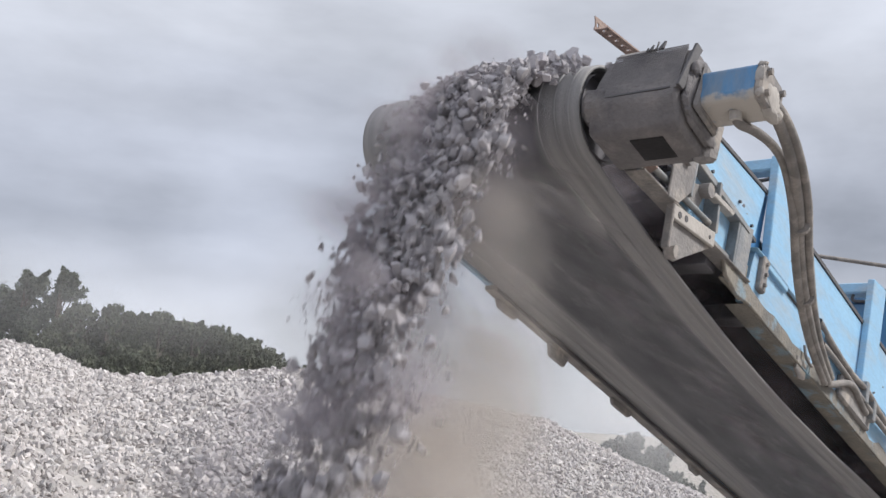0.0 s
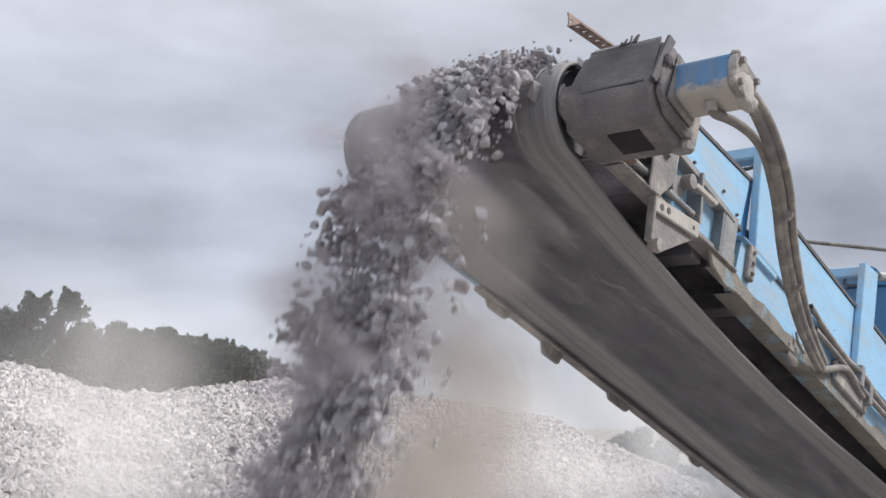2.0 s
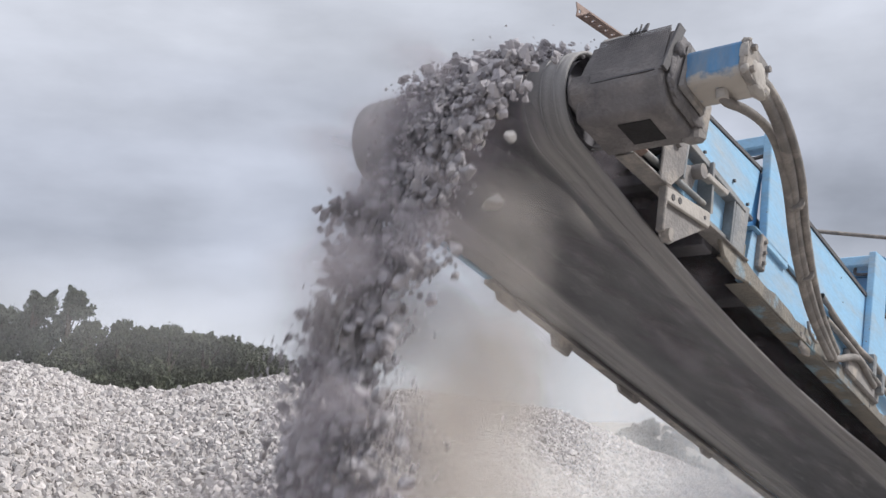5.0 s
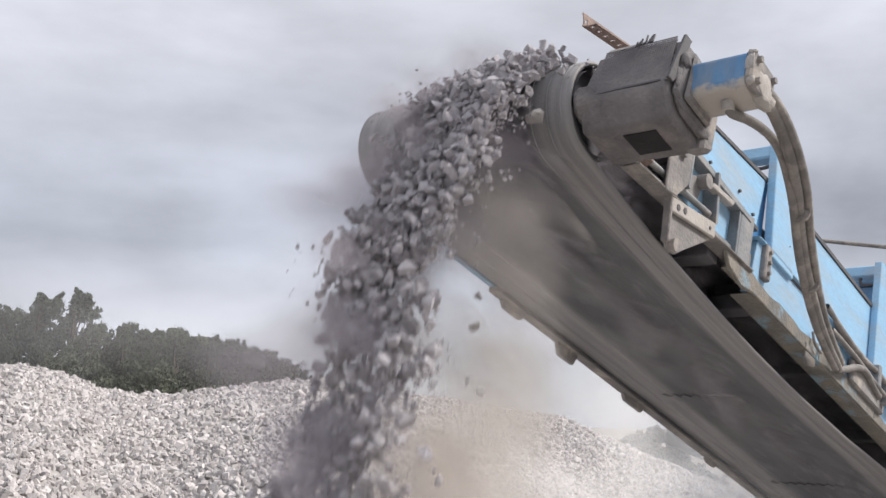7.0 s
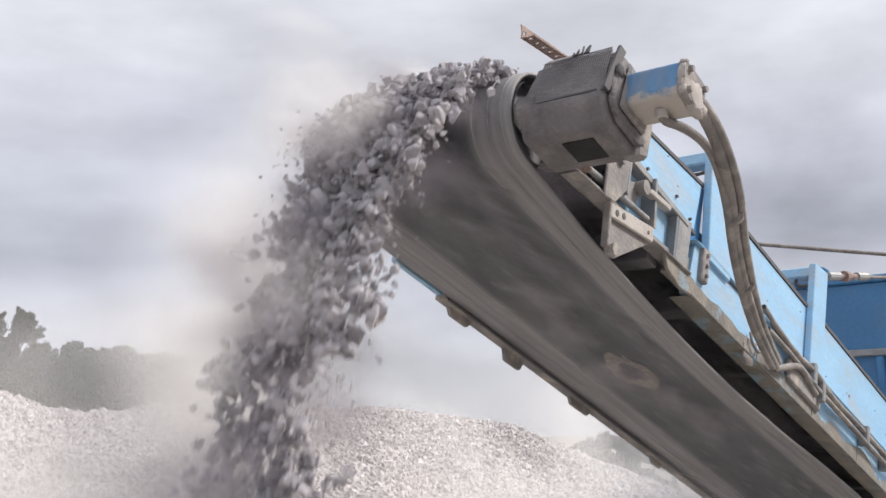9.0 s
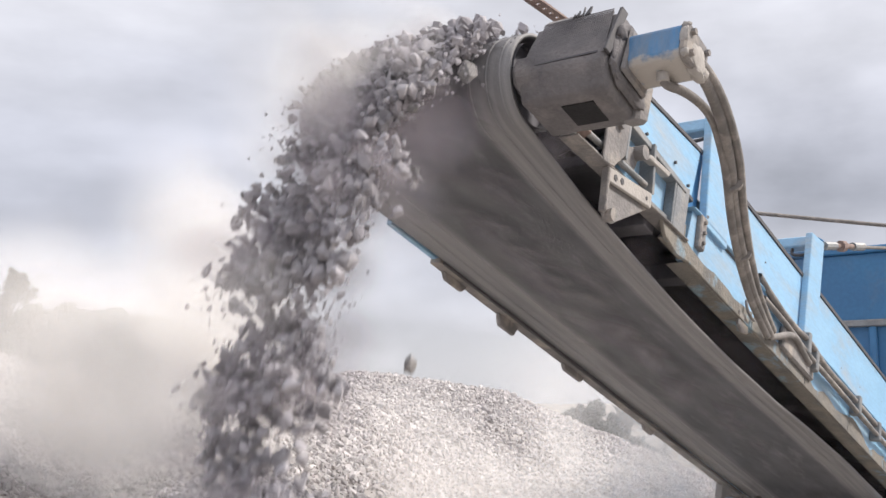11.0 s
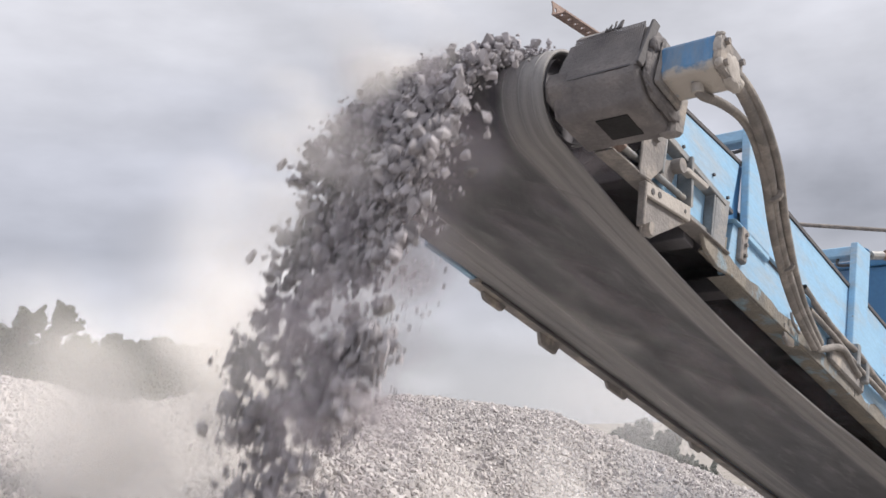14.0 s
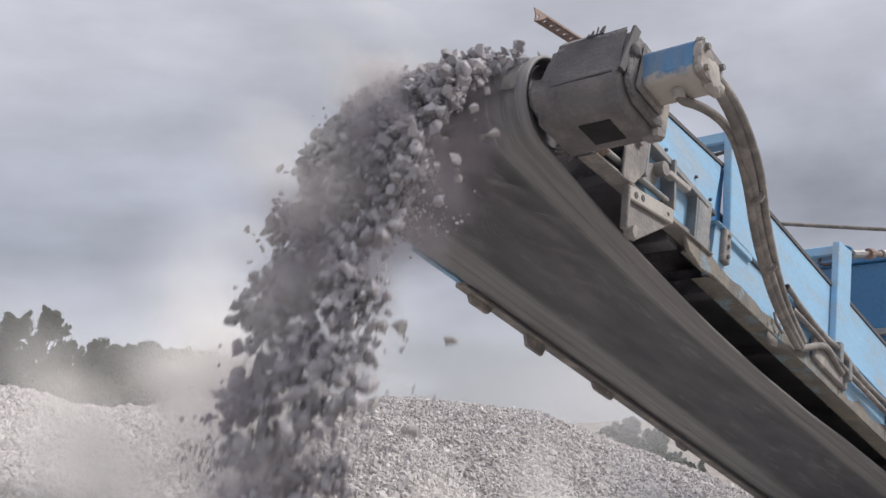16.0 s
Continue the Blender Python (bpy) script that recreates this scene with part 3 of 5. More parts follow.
for x0, x1, z1 in ((1.40, 2.72, 0.468), (2.98, 5.15, 0.490), (5.40, 7.4, 0.495), (7.6, LENGTH, 0.495)):
    bm = bmesh.new()
    slab(bm, [(x0 - 0.06, along(x0, 0.112)), (x1 - 0.06, along(x1, 0.112)), (x1, along(x1, z1)), (x0, along(x0, z1))], -0.565, -0.553)
    pl = part("side_plate", bm, M_BLUE, conveyor, "light blue side plate")
    bm = bmesh.new()
    slab(bm, [(x0, along(x0, z1)), (x1, along(x1, z1)), (x1, along(x1, z1 + 0.02)), (x0, along(x0, z1 + 0.02))], -0.572, -0.53, 0.0)
    part("rubber_edge", bm, M_DARK, pl, "black rubber edge strip")
    # dark strip on the uncut web, painting the shade of a long slit
    bm = bmesh.new()
    xs = x0 + 0.14
    slab(bm, [(xs, along(xs, 0.098)), (xs + 0.36, along(xs + 0.36, 0.098)), (xs + 0.36, along(xs + 0.36, 0.112)), (xs, along(xs, 0.112))], -0.590, -0.584, 0.0)
    part("slot_shade", bm, M_DARK, pl)
bm = bmesh.new()
slab(bm, [(0.578, 0.176), (1.207, 0.186), (1.249, 0.442), (0.693, 0.382), (0.566, 0.301)], -0.562, -0.550)
head_plate = part("head_plate", bm, M_BLUE, conveyor, "light blue head plate")
bm = bmesh.new()
slab(bm, [(0.566, 0.301), (0.693, 0.381), (1.266, 0.442), (1.269, 0.463), (0.690, 0.402), (0.556, 0.312)], -0.568, -0.535, 0.002)
part("rubber_edge", bm, M_DARK, head_plate, "black rubber edge strip")
bm = bmesh.new()
box(bm, 0.571, 1.207, -0.572, -0.548, 0.160, 0.183, 0.003)
part("lower_lip", bm, M_DARK, head_plate)
for bx, bz in ((1.003, 0.249), (1.151, 0.216), (0.719, 0.22)):
    bm = bmesh.new()
    rod(bm, (bx, -0.572, bz), (bx, -0.56, bz), 0.008, n=6)
    part("bolt", bm, M_DARK, head_plate)
# recess plate behind the first post, its shade put into a deeper blue
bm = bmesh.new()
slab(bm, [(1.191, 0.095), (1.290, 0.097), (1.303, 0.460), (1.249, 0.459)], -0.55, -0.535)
part("recess", bm, M_DEEP, conveyor, "recess plate in deep blue for its shade")


def hoop(outline, z1, x_beam):
    """An upright on each side and a beam across."""
    for y0, y1 in ((-0.605, -0.566), (0.566, 0.605)):
        bm = bmesh.new()
        slab(bm, outline, y0, y1)
        part("post", bm, M_BLUE, conveyor, "light blue upright post")
    bm = bmesh.new()
    box(bm, x_beam - 0.035, x_beam + 0.035, -0.595, 0.60, z1 - 0.065, z1, 0.008)
    part("cross_beam", bm, M_BLUE, conveyor, "blue cross beam over the belt")


hoop([(1.294, 0.086), (1.543, 0.09), (1.43, 0.635), (1.235, 0.635)], 0.635, 1.285)
hoop([(2.655, 0.02), (2.86, 0.024), (2.90, 0.80), (2.69, 0.765)], 0.776, 2.78)
hoop([(5.10, 0.02), (5.32, 0.02), (5.48, 0.79), (5.26, 0.79)], 0.785, 5.33)
for x, z in ((1.27, 0.572), (2.77, 0.712)):
    tube("lug", [(x, -0.57, z), (x, -0.58, z - 0.03), (x, -0.545, z - 0.045), (x, -0.49, z - 0.045), (x, -0.46, z - 0.03), (x, -0.47, z)], 0.009, M_DARK, conveyor, "dark steel shackle under the beam")
# post foot with bolts
bm = bmesh.new()
box(bm, 1.238, 1.298, -0.610, -0.575, -0.045, 0.118, 0.006)
foot = part("post_foot", bm, M_DUSTY, conveyor, "dust-covered bolted joint plate")
for z in (-0.015, 0.035, 0.085):
    bm = bmesh.new()
    rod(bm, (1.268, -0.622, z), (1.268, -0.61, z), 0.010, n=6)
    part("bolt", bm, M_DUSTY, foot)

# take-up frame at the head
takeup = part("takeup_frame", slab(bmesh.new(), [(0.122, -0.150), (0.160, -0.100), (1.10, -0.025), (1.10, -0.085)], -0.585, -0.545, 0.004), M_GREY, conveyor, "dusty steel take-up frame")
part("rail_lip", slab(bmesh.new(), [(0.122, -0.156), (1.10, -0.091), (1.10, -0.083), (0.122, -0.148)], -0.625, -0.545, 0.002), M_DUSTY, takeup)
part("upper_rail", slab(bmesh.new(), [(0.50, 0.127), (1.06, 0.119), (1.06, 0.145), (0.50, 0.161)], -0.61, -0.555, 0.003), M_GREY, takeup)
part("end_plate", slab(bmesh.new(), [(0.967, -0.121), (1.086, -0.118), (1.10, 0.165), (0.975, 0.125)], -0.605, -0.595), M_GREY, takeup, "pale steel end plate")
part("end_web", slab(bmesh.new(), [(0.955, -0.11), (0.967, -0.11), (0.967, 0.125), (0.955, 0.125)], -0.605, -0.56, 0.002), M_GREY, takeup)
part("back_plate", slab(bmesh.new(), [(0.52, -0.06), (1.10, -0.063), (1.10, 0.18), (0.52, 0.17)], -0.560, -0.550), M_BLUE, takeup, "scuffed blue back plate")
cheek = part("cheek", slab(bmesh.new(), [(0.306, 0.016), (0.36, 0.12), (0.472, 0.129), (0.472, -0.039), (0.396, -0.132), (0.312, -0.150)], -0.628, -0.616), M_DUSTY, takeup, "dusty cheek plate")
part("cheek", slab(bmesh.new(), [(0.694, 0.150), (0.712, 0.150), (0.742, -0.06), (0.724, -0.07)], -0.625, -0.56, 0.002), M_GREY, takeup, "thin upright steel plate")
part("cheek", slab(bmesh.new(), [(0.472, 0.13), (0.486, 0.13), (0.486, -0.05), (0.472, -0.05)], -0.628, -0.56, 0.002), M_GREY, takeup)
part("gusset", slab(bmesh.new(), [(0.486, -0.05), (0.60, -0.03), (0.64, 0.09), (0.486, 0.03)], -0.60, -0.59), M_DUSTY, takeup, "dusty steel gusset")
bm = bmesh.new()
rod(bm, (0.20, -0.60, -0.085), (0.70, -0.60, -0.035), 0.013, n=14)
part("adjusting_screw", bm, M_GREY, takeup, "bright steel adjusting screw")
part("hexagon_nut", rod(bmesh.new(), (0.13, -0.60, -0.095), (0.20, -0.60, -0.085), 0.032, n=6), M_RUST, takeup, "rusty hexagon nut")
part("adjusting_screw", rod(bmesh.new(), (0.12, -0.60, -0.145), (0.36, -0.60, -0.118), 0.011, n=12), M_GREY, takeup)
part("wedge", slab(bmesh.new(), [(0.64, 0.048), (0.83, 0.068), (0.845, 0.098), (0.655, 0.076)], -0.635, -0.60, 0.004), M_CREAM, takeup, "dusty steel wedge")
part("bush", rod(bmesh.new(), (0.39, -0.645, 0.06), (0.39, -0.60, 0.06), 0.026, n=18), M_DUSTY, takeup, "round steel bush")
part("bush", rod(bmesh.new(), (0.60, -0.64, 0.05), (0.60, -0.57, 0.05), 0.03, n=18), M_DUSTY, takeup)
# scraper bracket hanging from the frame
bracket = part("scraper_bracket", slab(bmesh.new(), [(0.362, -0.150), (0.372, -0.207), (0.718, -0.138), (0.711, -0.074)], -0.632, -0.618), M_CREAM, conveyor, "pale dust-covered scraper bracket with dark discs for holes")
part("gusset", slab(bmesh.new(), [(0.378, -0.200), (0.374, -0.272), (0.392, -0.325), (0.430, -0.342), (0.470, -0.332), (0.512, -0.298), (0.722, -0.138), (0.70, -0.135)], -0.614, -0.602), M_DUSTY, bracket, "dusty rounded gusset")
part("side_flange", slab(bmesh.new(), [(0.356, -0.150), (0.372, -0.150), (0.392, -0.325), (0.374, -0.325)], -0.632, -0.600), M_DUSTY, bracket)
part("boss", rod(bmesh.new(), (0.428, -0.640, -0.318), (0.428, -0.600, -0.318), 0.026, n=18), M_DUSTY, bracket, "round boss at the tip")
# dark discs on the solid plate paint the shade inside bolt holes
for x, z in ((0.412, -0.171), (0.463, -0.157), (0.668, -0.118)):
    bm = bmesh.new()
    rod(bm, (x, -0.6345, z), (x, -0.62, z), 0.013 if x < 0.6 else 0.008, n=14)
    part("hole_shade", bm, M_DARK, bracket)

# drive: gear housing with a mesh guard, and the hydraulic motor on the drum's axle
housing = slab(bmesh.new(), [(-0.180, -0.075), (-0.115, -0.168), (0.10, -0.168), (0.138, -0.10), (0.132, 0.06), (0.06, 0.135), (-0.06, 0.158), (-0.114, 0.145)], -0.862, -0.535, 0.010)
bmesh.ops.subdivide_edges(housing, edges=housing.edges[:], cuts=5, use_grid_fill=True)
for v in housing.verts:
    v.co += Vector((noise.noise(v.co * 16), 0.5 * noise.noise(v.co * 16 + Vector((5, 0, 0))), noise.noise(v.co * 16 + Vector((0, 9, 0))))) * 0.006
drive = part("gear_housing", housing, M_GUARD, conveyor, "housing of the drum drive caked in grey dust", True)
part("front_nose", slab(bmesh.new(), [(-0.175, 0.0), (-0.195, -0.05), (-0.165, -0.115), (-0.08, -0.14), (-0.08, 0.02)], -0.60, -0.505, 0.025), M_GUARD, drive)
# flat near-black slab paints the shade of a cavity under the housing
part("opening_shade", slab(bmesh.new(), [(-0.068, -0.171), (0.052, -0.171), (0.052, -0.166), (-0.068, -0.166)], -0.785, -0.665, 0.0), material("painted_cavity_shade", (0.03, 0.029, 0.032), rough=0.95), drive, "dark square slab in place of a shaded cavity underneath")
part("torque_foot", slab(bmesh.new(), [(0.07, -0.180), (0.144, -0.150), (0.155, 0.0), (0.10, 0.02), (0.06, -0.05)], -0.885, -0.82, 0.012), M_DUSTY, drive, "pale dusty torque bracket")
part("end_boss", slab(bmesh.new(), [(-0.150, -0.085), (-0.08, -0.135), (0.07, -0.14), (0.11, -0.05), (0.10, 0.06), (0.04, 0.115), (-0.07, 0.125), (-0.125, 0.08)], -0.888, -0.860, 0.012), M_GUARD, drive, "stepped end cover of the housing")
part("end_boss", slab(bmesh.new(), [(-0.112, -0.095), (0.07, -0.10), (0.085, 0.06), (0.03, 0.090), (-0.085, 0.095)], -0.905, -0.886, 0.010), M_DUSTY, drive)


def crust(centre, radii, seed):
    """A rough lump of caked dirt."""
    bm = bmesh.new()
    vs = bmesh.ops.create_icosphere(bm, subdivisions=3, radius=1.0)["verts"]
    for v in vs:
        k = 1.0 + 0.35 * noise.noise(v.co * 1.7 + Vector((seed, 0, 0))) + 0.16 * noise.noise(v.co * 5 + Vector((0, seed, 0)))
        v.co = Vector((v.co.x * radii[0], v.co.y * radii[1], v.co.z * radii[2])) * k + Vector(centre)
    return bm


for c, r in (((-0.115, -0.884, 0.050), (0.024, 0.016, 0.030)), ((-0.118, -0.878, -0.04), (0.030, 0.010, 0.060)), ((-0.06, -0.880, -0.100), (0.075, 0.010, 0.026)), ((0.05, -0.882, -0.110), (0.060, 0.012, 0.026))):
    part("dirt_lump", crust(c, r, c[0] * 40 + c[2] * 17), M_GUARD, drive, "caked dirt on the end cover", True)


def face_x(z):
    """The flat sloping front of the guard."""
    return -0.14 + 0.30 * (z - 0.09)


def mesh_guard():
    """Flat perforated sheet on the sloping front: a grid of square holes with real openings, clogged towards the bottom."""
    bm = bmesh.new()
    na, ny = 22, 32
    rows = []
    for i in range(2 * na + 1):
        row = []
        for j in range(2 * ny + 1):
            open_part = mix(0.62, 0.40, min(1.0, (i // 2) / na * 1.5))
            fi, fj = (i // 2 + (1 - open_part) * (i % 2)) / na, (j // 2 + (1 - open_part) * (j % 2)) / ny
            z = mix(0.158, -0.060, fi)
            row.append(bm.verts.new((face_x(z) + 0.010 * max(0.0, fi - 0.8) / 0.2, mix(mix(-0.842, -0.868, fi), mix(-0.570, -0.600, fi), fj), z)))
        rows.append(row)
    for i in range(2 * na):
        for j in range(2 * ny):
            if i % 2 and j % 2 and i < 34:
                continue
            bm.faces.new((rows[i][j], rows[i + 1][j], rows[i + 1][j + 1], rows[i][j + 1]))
    ob = part("mesh_guard", bm, M_GUARD, drive, "flat perforated steel guard, clogged with dust below")
    so = ob.modifiers.new("thickness", "SOLIDIFY")
    so.thickness = 0.002


mesh_guard()
part("guard_rim", slab(bmesh.new(), [(face_x(0.156) - 0.004, 0.156), (face_x(-0.06) - 0.004, -0.06), (face_x(-0.06) + 0.03, -0.06), (face_x(0.156) + 0.04, 0.156)], -0.876, -0.864, 0.002), M_DARK, drive, "dark end rim of the guard")
# dark sheet added behind the guard so its perforations read as shaded
part("guard_hole_shade", slab(bmesh.new(), [(face_x(0.150) + 0.006, 0.150), (face_x(-0.06) + 0.006, -0.06), (face_x(-0.06) + 0.0095, -0.06), (face_x(0.150) + 0.0095, 0.150)], -0.84, -0.60, 0.0), M_DARK, drive)
part("guard_lid", slab(bmesh.new(), [(-0.122, 0.157), (-0.104, 0.182), (-0.05, 0.196), (0.04, 0.170), (0.04, 0.160), (-0.05, 0.184), (-0.098, 0.172), (-0.114, 0.155)], -0.70, -0.575, 0.0), M_DUSTY, drive, "bent lid over the guard")
# open spring clamp standing on the guard
clamp = part("clamp", slab(bmesh.new(), [(-0.128, 0.158), (-0.118, 0.196), (-0.112, 0.196), (-0.120, 0.158)], -0.752, -0.742, 0.001), M_DARK, drive, "small dark spring clamp on the guard")
for k in range(7):
    y = -0.738 + 0.009 * k
    part("clamp_wire", rod(bmesh.new(), (-0.126, y - 0.006, 0.156), (-0.112 + 0.01 * (k % 2), y, 0.192 + 0.006 * (k % 3) - 0.004 * k * 0.5), 0.0035, n=6), M_DARK, clamp)

def motor_block(y0, y1, grow=0.0, bevel=0.012):
    """Rectangular body of the motor with chamfered edges."""
    g = grow
    return slab(bmesh.new(), [(-0.090 - g, -0.048), (-0.076, -0.068 - g), (0.056, -0.068 - g), (0.074 + g, -0.045), (0.074 + g, 0.040), (0.058, 0.058 + g), (-0.080, 0.058 + g), (-0.090 - g, 0.046)], y0, y1, bevel)


motor = part("hydraulic_motor", motor_block(-1.085, -0.890, 0.0, 0.005), M_MOTOR, conveyor, "square blue hydraulic motor with a dust-caked underside")
part("end_cap", motor_block(-1.108, -1.080, 0.004, 0.008), M_DUSTY, motor, "dust-crusted end cap")
for c, r in (((-0.082, -1.096, 0.054), (0.010, 0.016, 0.009)), ((-0.090, -1.094, 0.010), (0.006, 0.016, 0.036)), ((-0.080, -1.098, -0.050), (0.012, 0.014, 0.020)), ((0.01, -1.106, -0.02), (0.06, 0.007, 0.045)), ((0.03, -1.095, -0.066), (0.045, 0.020, 0.014))):
    part("dirt_lump", crust(c, r, c[0] * 31 + c[2] * 23), M_CREAM, motor, "pale crust on the end cap", True)
for x, z in ((-0.06, 0.036), (0.052, 0.030), (-0.055, -0.042)):
    part("cap_bolt", rod(bmesh.new(), (x, -1.122, z), (x, -1.104, z), 0.012, n=6), M_DUSTY, motor)
part("port", rod(bmesh.new(), (0.050, -1.085, -0.030), (0.090, -1.085, -0.030), 0.026, n=14), M_CREAM, motor, "dust-caked hose fitting")
part("port", rod(bmesh.new(), (-0.010, -0.995, -0.066), (-0.004, -0.998, -0.098), 0.021, n=14), M_CREAM, motor)

# perforated angle bar sticking up behind the guard, with real holes in both webs
def angle_bar():
    bm = bmesh.new()
    a, d = Vector((-0.163, 0, 0.274)), Vector((0.352, 0, 0.098))
    for p, w, turn in ((Vector((0, -0.53, 0)), Vector((0, 0.055, 0)), 0), (Vector((0, -0.475, 0)), Vector((-0.008, 0.004, 0.056)), 1)):
        rows = []
        for i in range(25):
            row = []
            for f in (0.0, 0.32, 0.62, 1.0):
                u = i / 24
                nick = 0.05 * (0.5 - abs(f - 0.45)) if i == 0 else 0.0
                row.append(bm.verts.new(a + p + d * (u + nick) + w * f))
            rows.append(row)
        for i in range(24):
            for j in range(3):
                if j == 1 and i % 3 == 1:
                    continue
                bm.faces.new((rows[i][j], rows[i + 1][j], rows[i + 1][j + 1], rows[i][j + 1]))
    ob = part("angle_bar", bm, M_RUST, conveyor, "rusty perforated angle bar")
    so = ob.modifiers.new("thickness", "SOLIDIFY")
    so.thickness = 0.004


angle_bar()

# far side frame with its tabs
bm = bmesh.new()
box(bm, 0.54, LENGTH, 0.545, 0.575, -0.165, 0.36)
far_side = part("side_channel", bm, M_BLUE, conveyor, "blue far side frame")
bm = bmesh.new()
slab(bm, [(0.90, -0.186), (LENGTH, -0.215), (LENGTH, -0.190), (0.90, -0.160)], 0.517, 0.580, 0.003)
part("flange", bm, M_DUSTY, far_side)
for x0, x1, dz in ((0.98, 1.18, 0.035), (1.48, 1.68, 0.058), (2.17, 2.42, 0.035), (3.22, 3.39, 0.03)):
    bm = bmesh.new()
    z = -0.184 - 0.0035 * x0
    slab(bm, [(x0, z), (x1, z), (x1 - 0.03, z - dz), (x0 + 0.03, z - dz)], 0.548, 0.572)
    part("tab", bm, M_DUSTY, conveyor, "dusty steel tab")
# dark strip put in for the black gap between belt and far frame
bm = bmesh.new()
slab(bm, [(0.92, -0.188), (LENGTH, -0.217), (LENGTH, -0.20), (0.92, -0.17)], 0.503, 0.516, 0.0)
part("gap_strip", bm, M_DARK, conveyor, "dark strip for the gap's shade beside the belt")

# idlers of the carrying run, inside the frame
for x in (0.55, 1.45, 2.4, 3.4, 4.4, 5.4, 6.4):
    bm = bmesh.new()
    rod(bm, (x, -0.22, R_DRUM - 0.055), (x, 0.22, R_DRUM - 0.055), 0.05, n=18)
    idl = part("idler", bm, M_DARK, conveyor, "dark steel idler roller")
    for sgn in (-1, 1):
        bm = bmesh.new()
        rod(bm, (x, sgn * 0.23, R_DRUM - 0.05), (x, sgn * 0.50, R_DRUM + 0.03), 0.045, n=18)
        part("wing_roller", bm, M_DARK, idl)
    bm = bmesh.new()
    box(bm, x - 0.03, x + 0.03, -0.54, 0.54, -0.02, 0.03)
    part("idler_beam", bm, M_INNER, idl)
for x in (0.85, 1.35):
    bm = bmesh.new()
    box(bm, x, x + 0.09, -0.54, 0.54, -0.13, -0.06)
    part("tie_beam", bm, M_INNER, conveyor, "dark steel cross tie")

# plate added between the two runs of the belt: hides stones, keeps the gap dark
bm = bmesh.new()
box(bm, 0.62, LENGTH - 0.3, -0.535, 0.535, 0.035, 0.047)
part("gap_plate", bm, M_INNER, conveyor, "dark plate added between the belt runs")

# return roller with rubber rings
bm = bmesh.new()
rod(bm, (4.72, -0.54, -0.325), (4.72, 0.57, -0.262), 0.030, n=18)
roller = part("return_roller", bm, M_DUSTY, conveyor, "dusty return roller with rubber rings")
for k in range(9):
    y = 0.46 - k * 0.115
    z = -0.262 - 0.063 * (0.57 - y) / 1.11
    bm = bmesh.new()
    rod(bm, (4.72, y - 0.016, z), (4.72, y + 0.016, z), 0.052, 0.046, 20)
    part("ring", bm, M_HOSE, roller, "worn rubber ring")
bm = bmesh.new()
slab(bm, [(4.552, -0.186), (4.752, -0.187), (4.706, -0.301), (4.553, -0.300)], 0.55, 0.60)
part("roller_bracket", bm, M_DUSTY, roller)
for y in (0.53, -0.56):
    bm = bmesh.new()
    a = CONVEYOR.inverted() @ Vector((4.42, y, 0.0))
    b = CONVEYOR.inverted() @ Vector((4.26, y, 1.80))
    rod(bm, a, b, 0.06, n=4)
    part("leg", bm, M_BLUE, conveyor, "blue support leg")
bm = bmesh.new()
rod(bm, (LENGTH, -0.5, 0), (LENGTH, 0.5, 0), R_DRUM, n=32)
part("tail_drum", bm, M_GREY, conveyor)

# hook on the near flange
hook = part("hook_plate", slab(bmesh.new(), [(1.771, -0.110), (1.890, -0.109), (1.893, -0.186), (1.824, -0.205), (1.769, -0.182)], -0.60, -0.585), M_DUSTY, conveyor, "dusty hook plate")
tube("hook", [(1.834, -0.600, -0.037), (1.827, -0.610, -0.085), (1.859, -0.620, -0.114), (1.919, -0.620, -0.114), (1.939, -0.610, -0.060)], 0.007, M_DUSTY, hook, "bent steel hook")

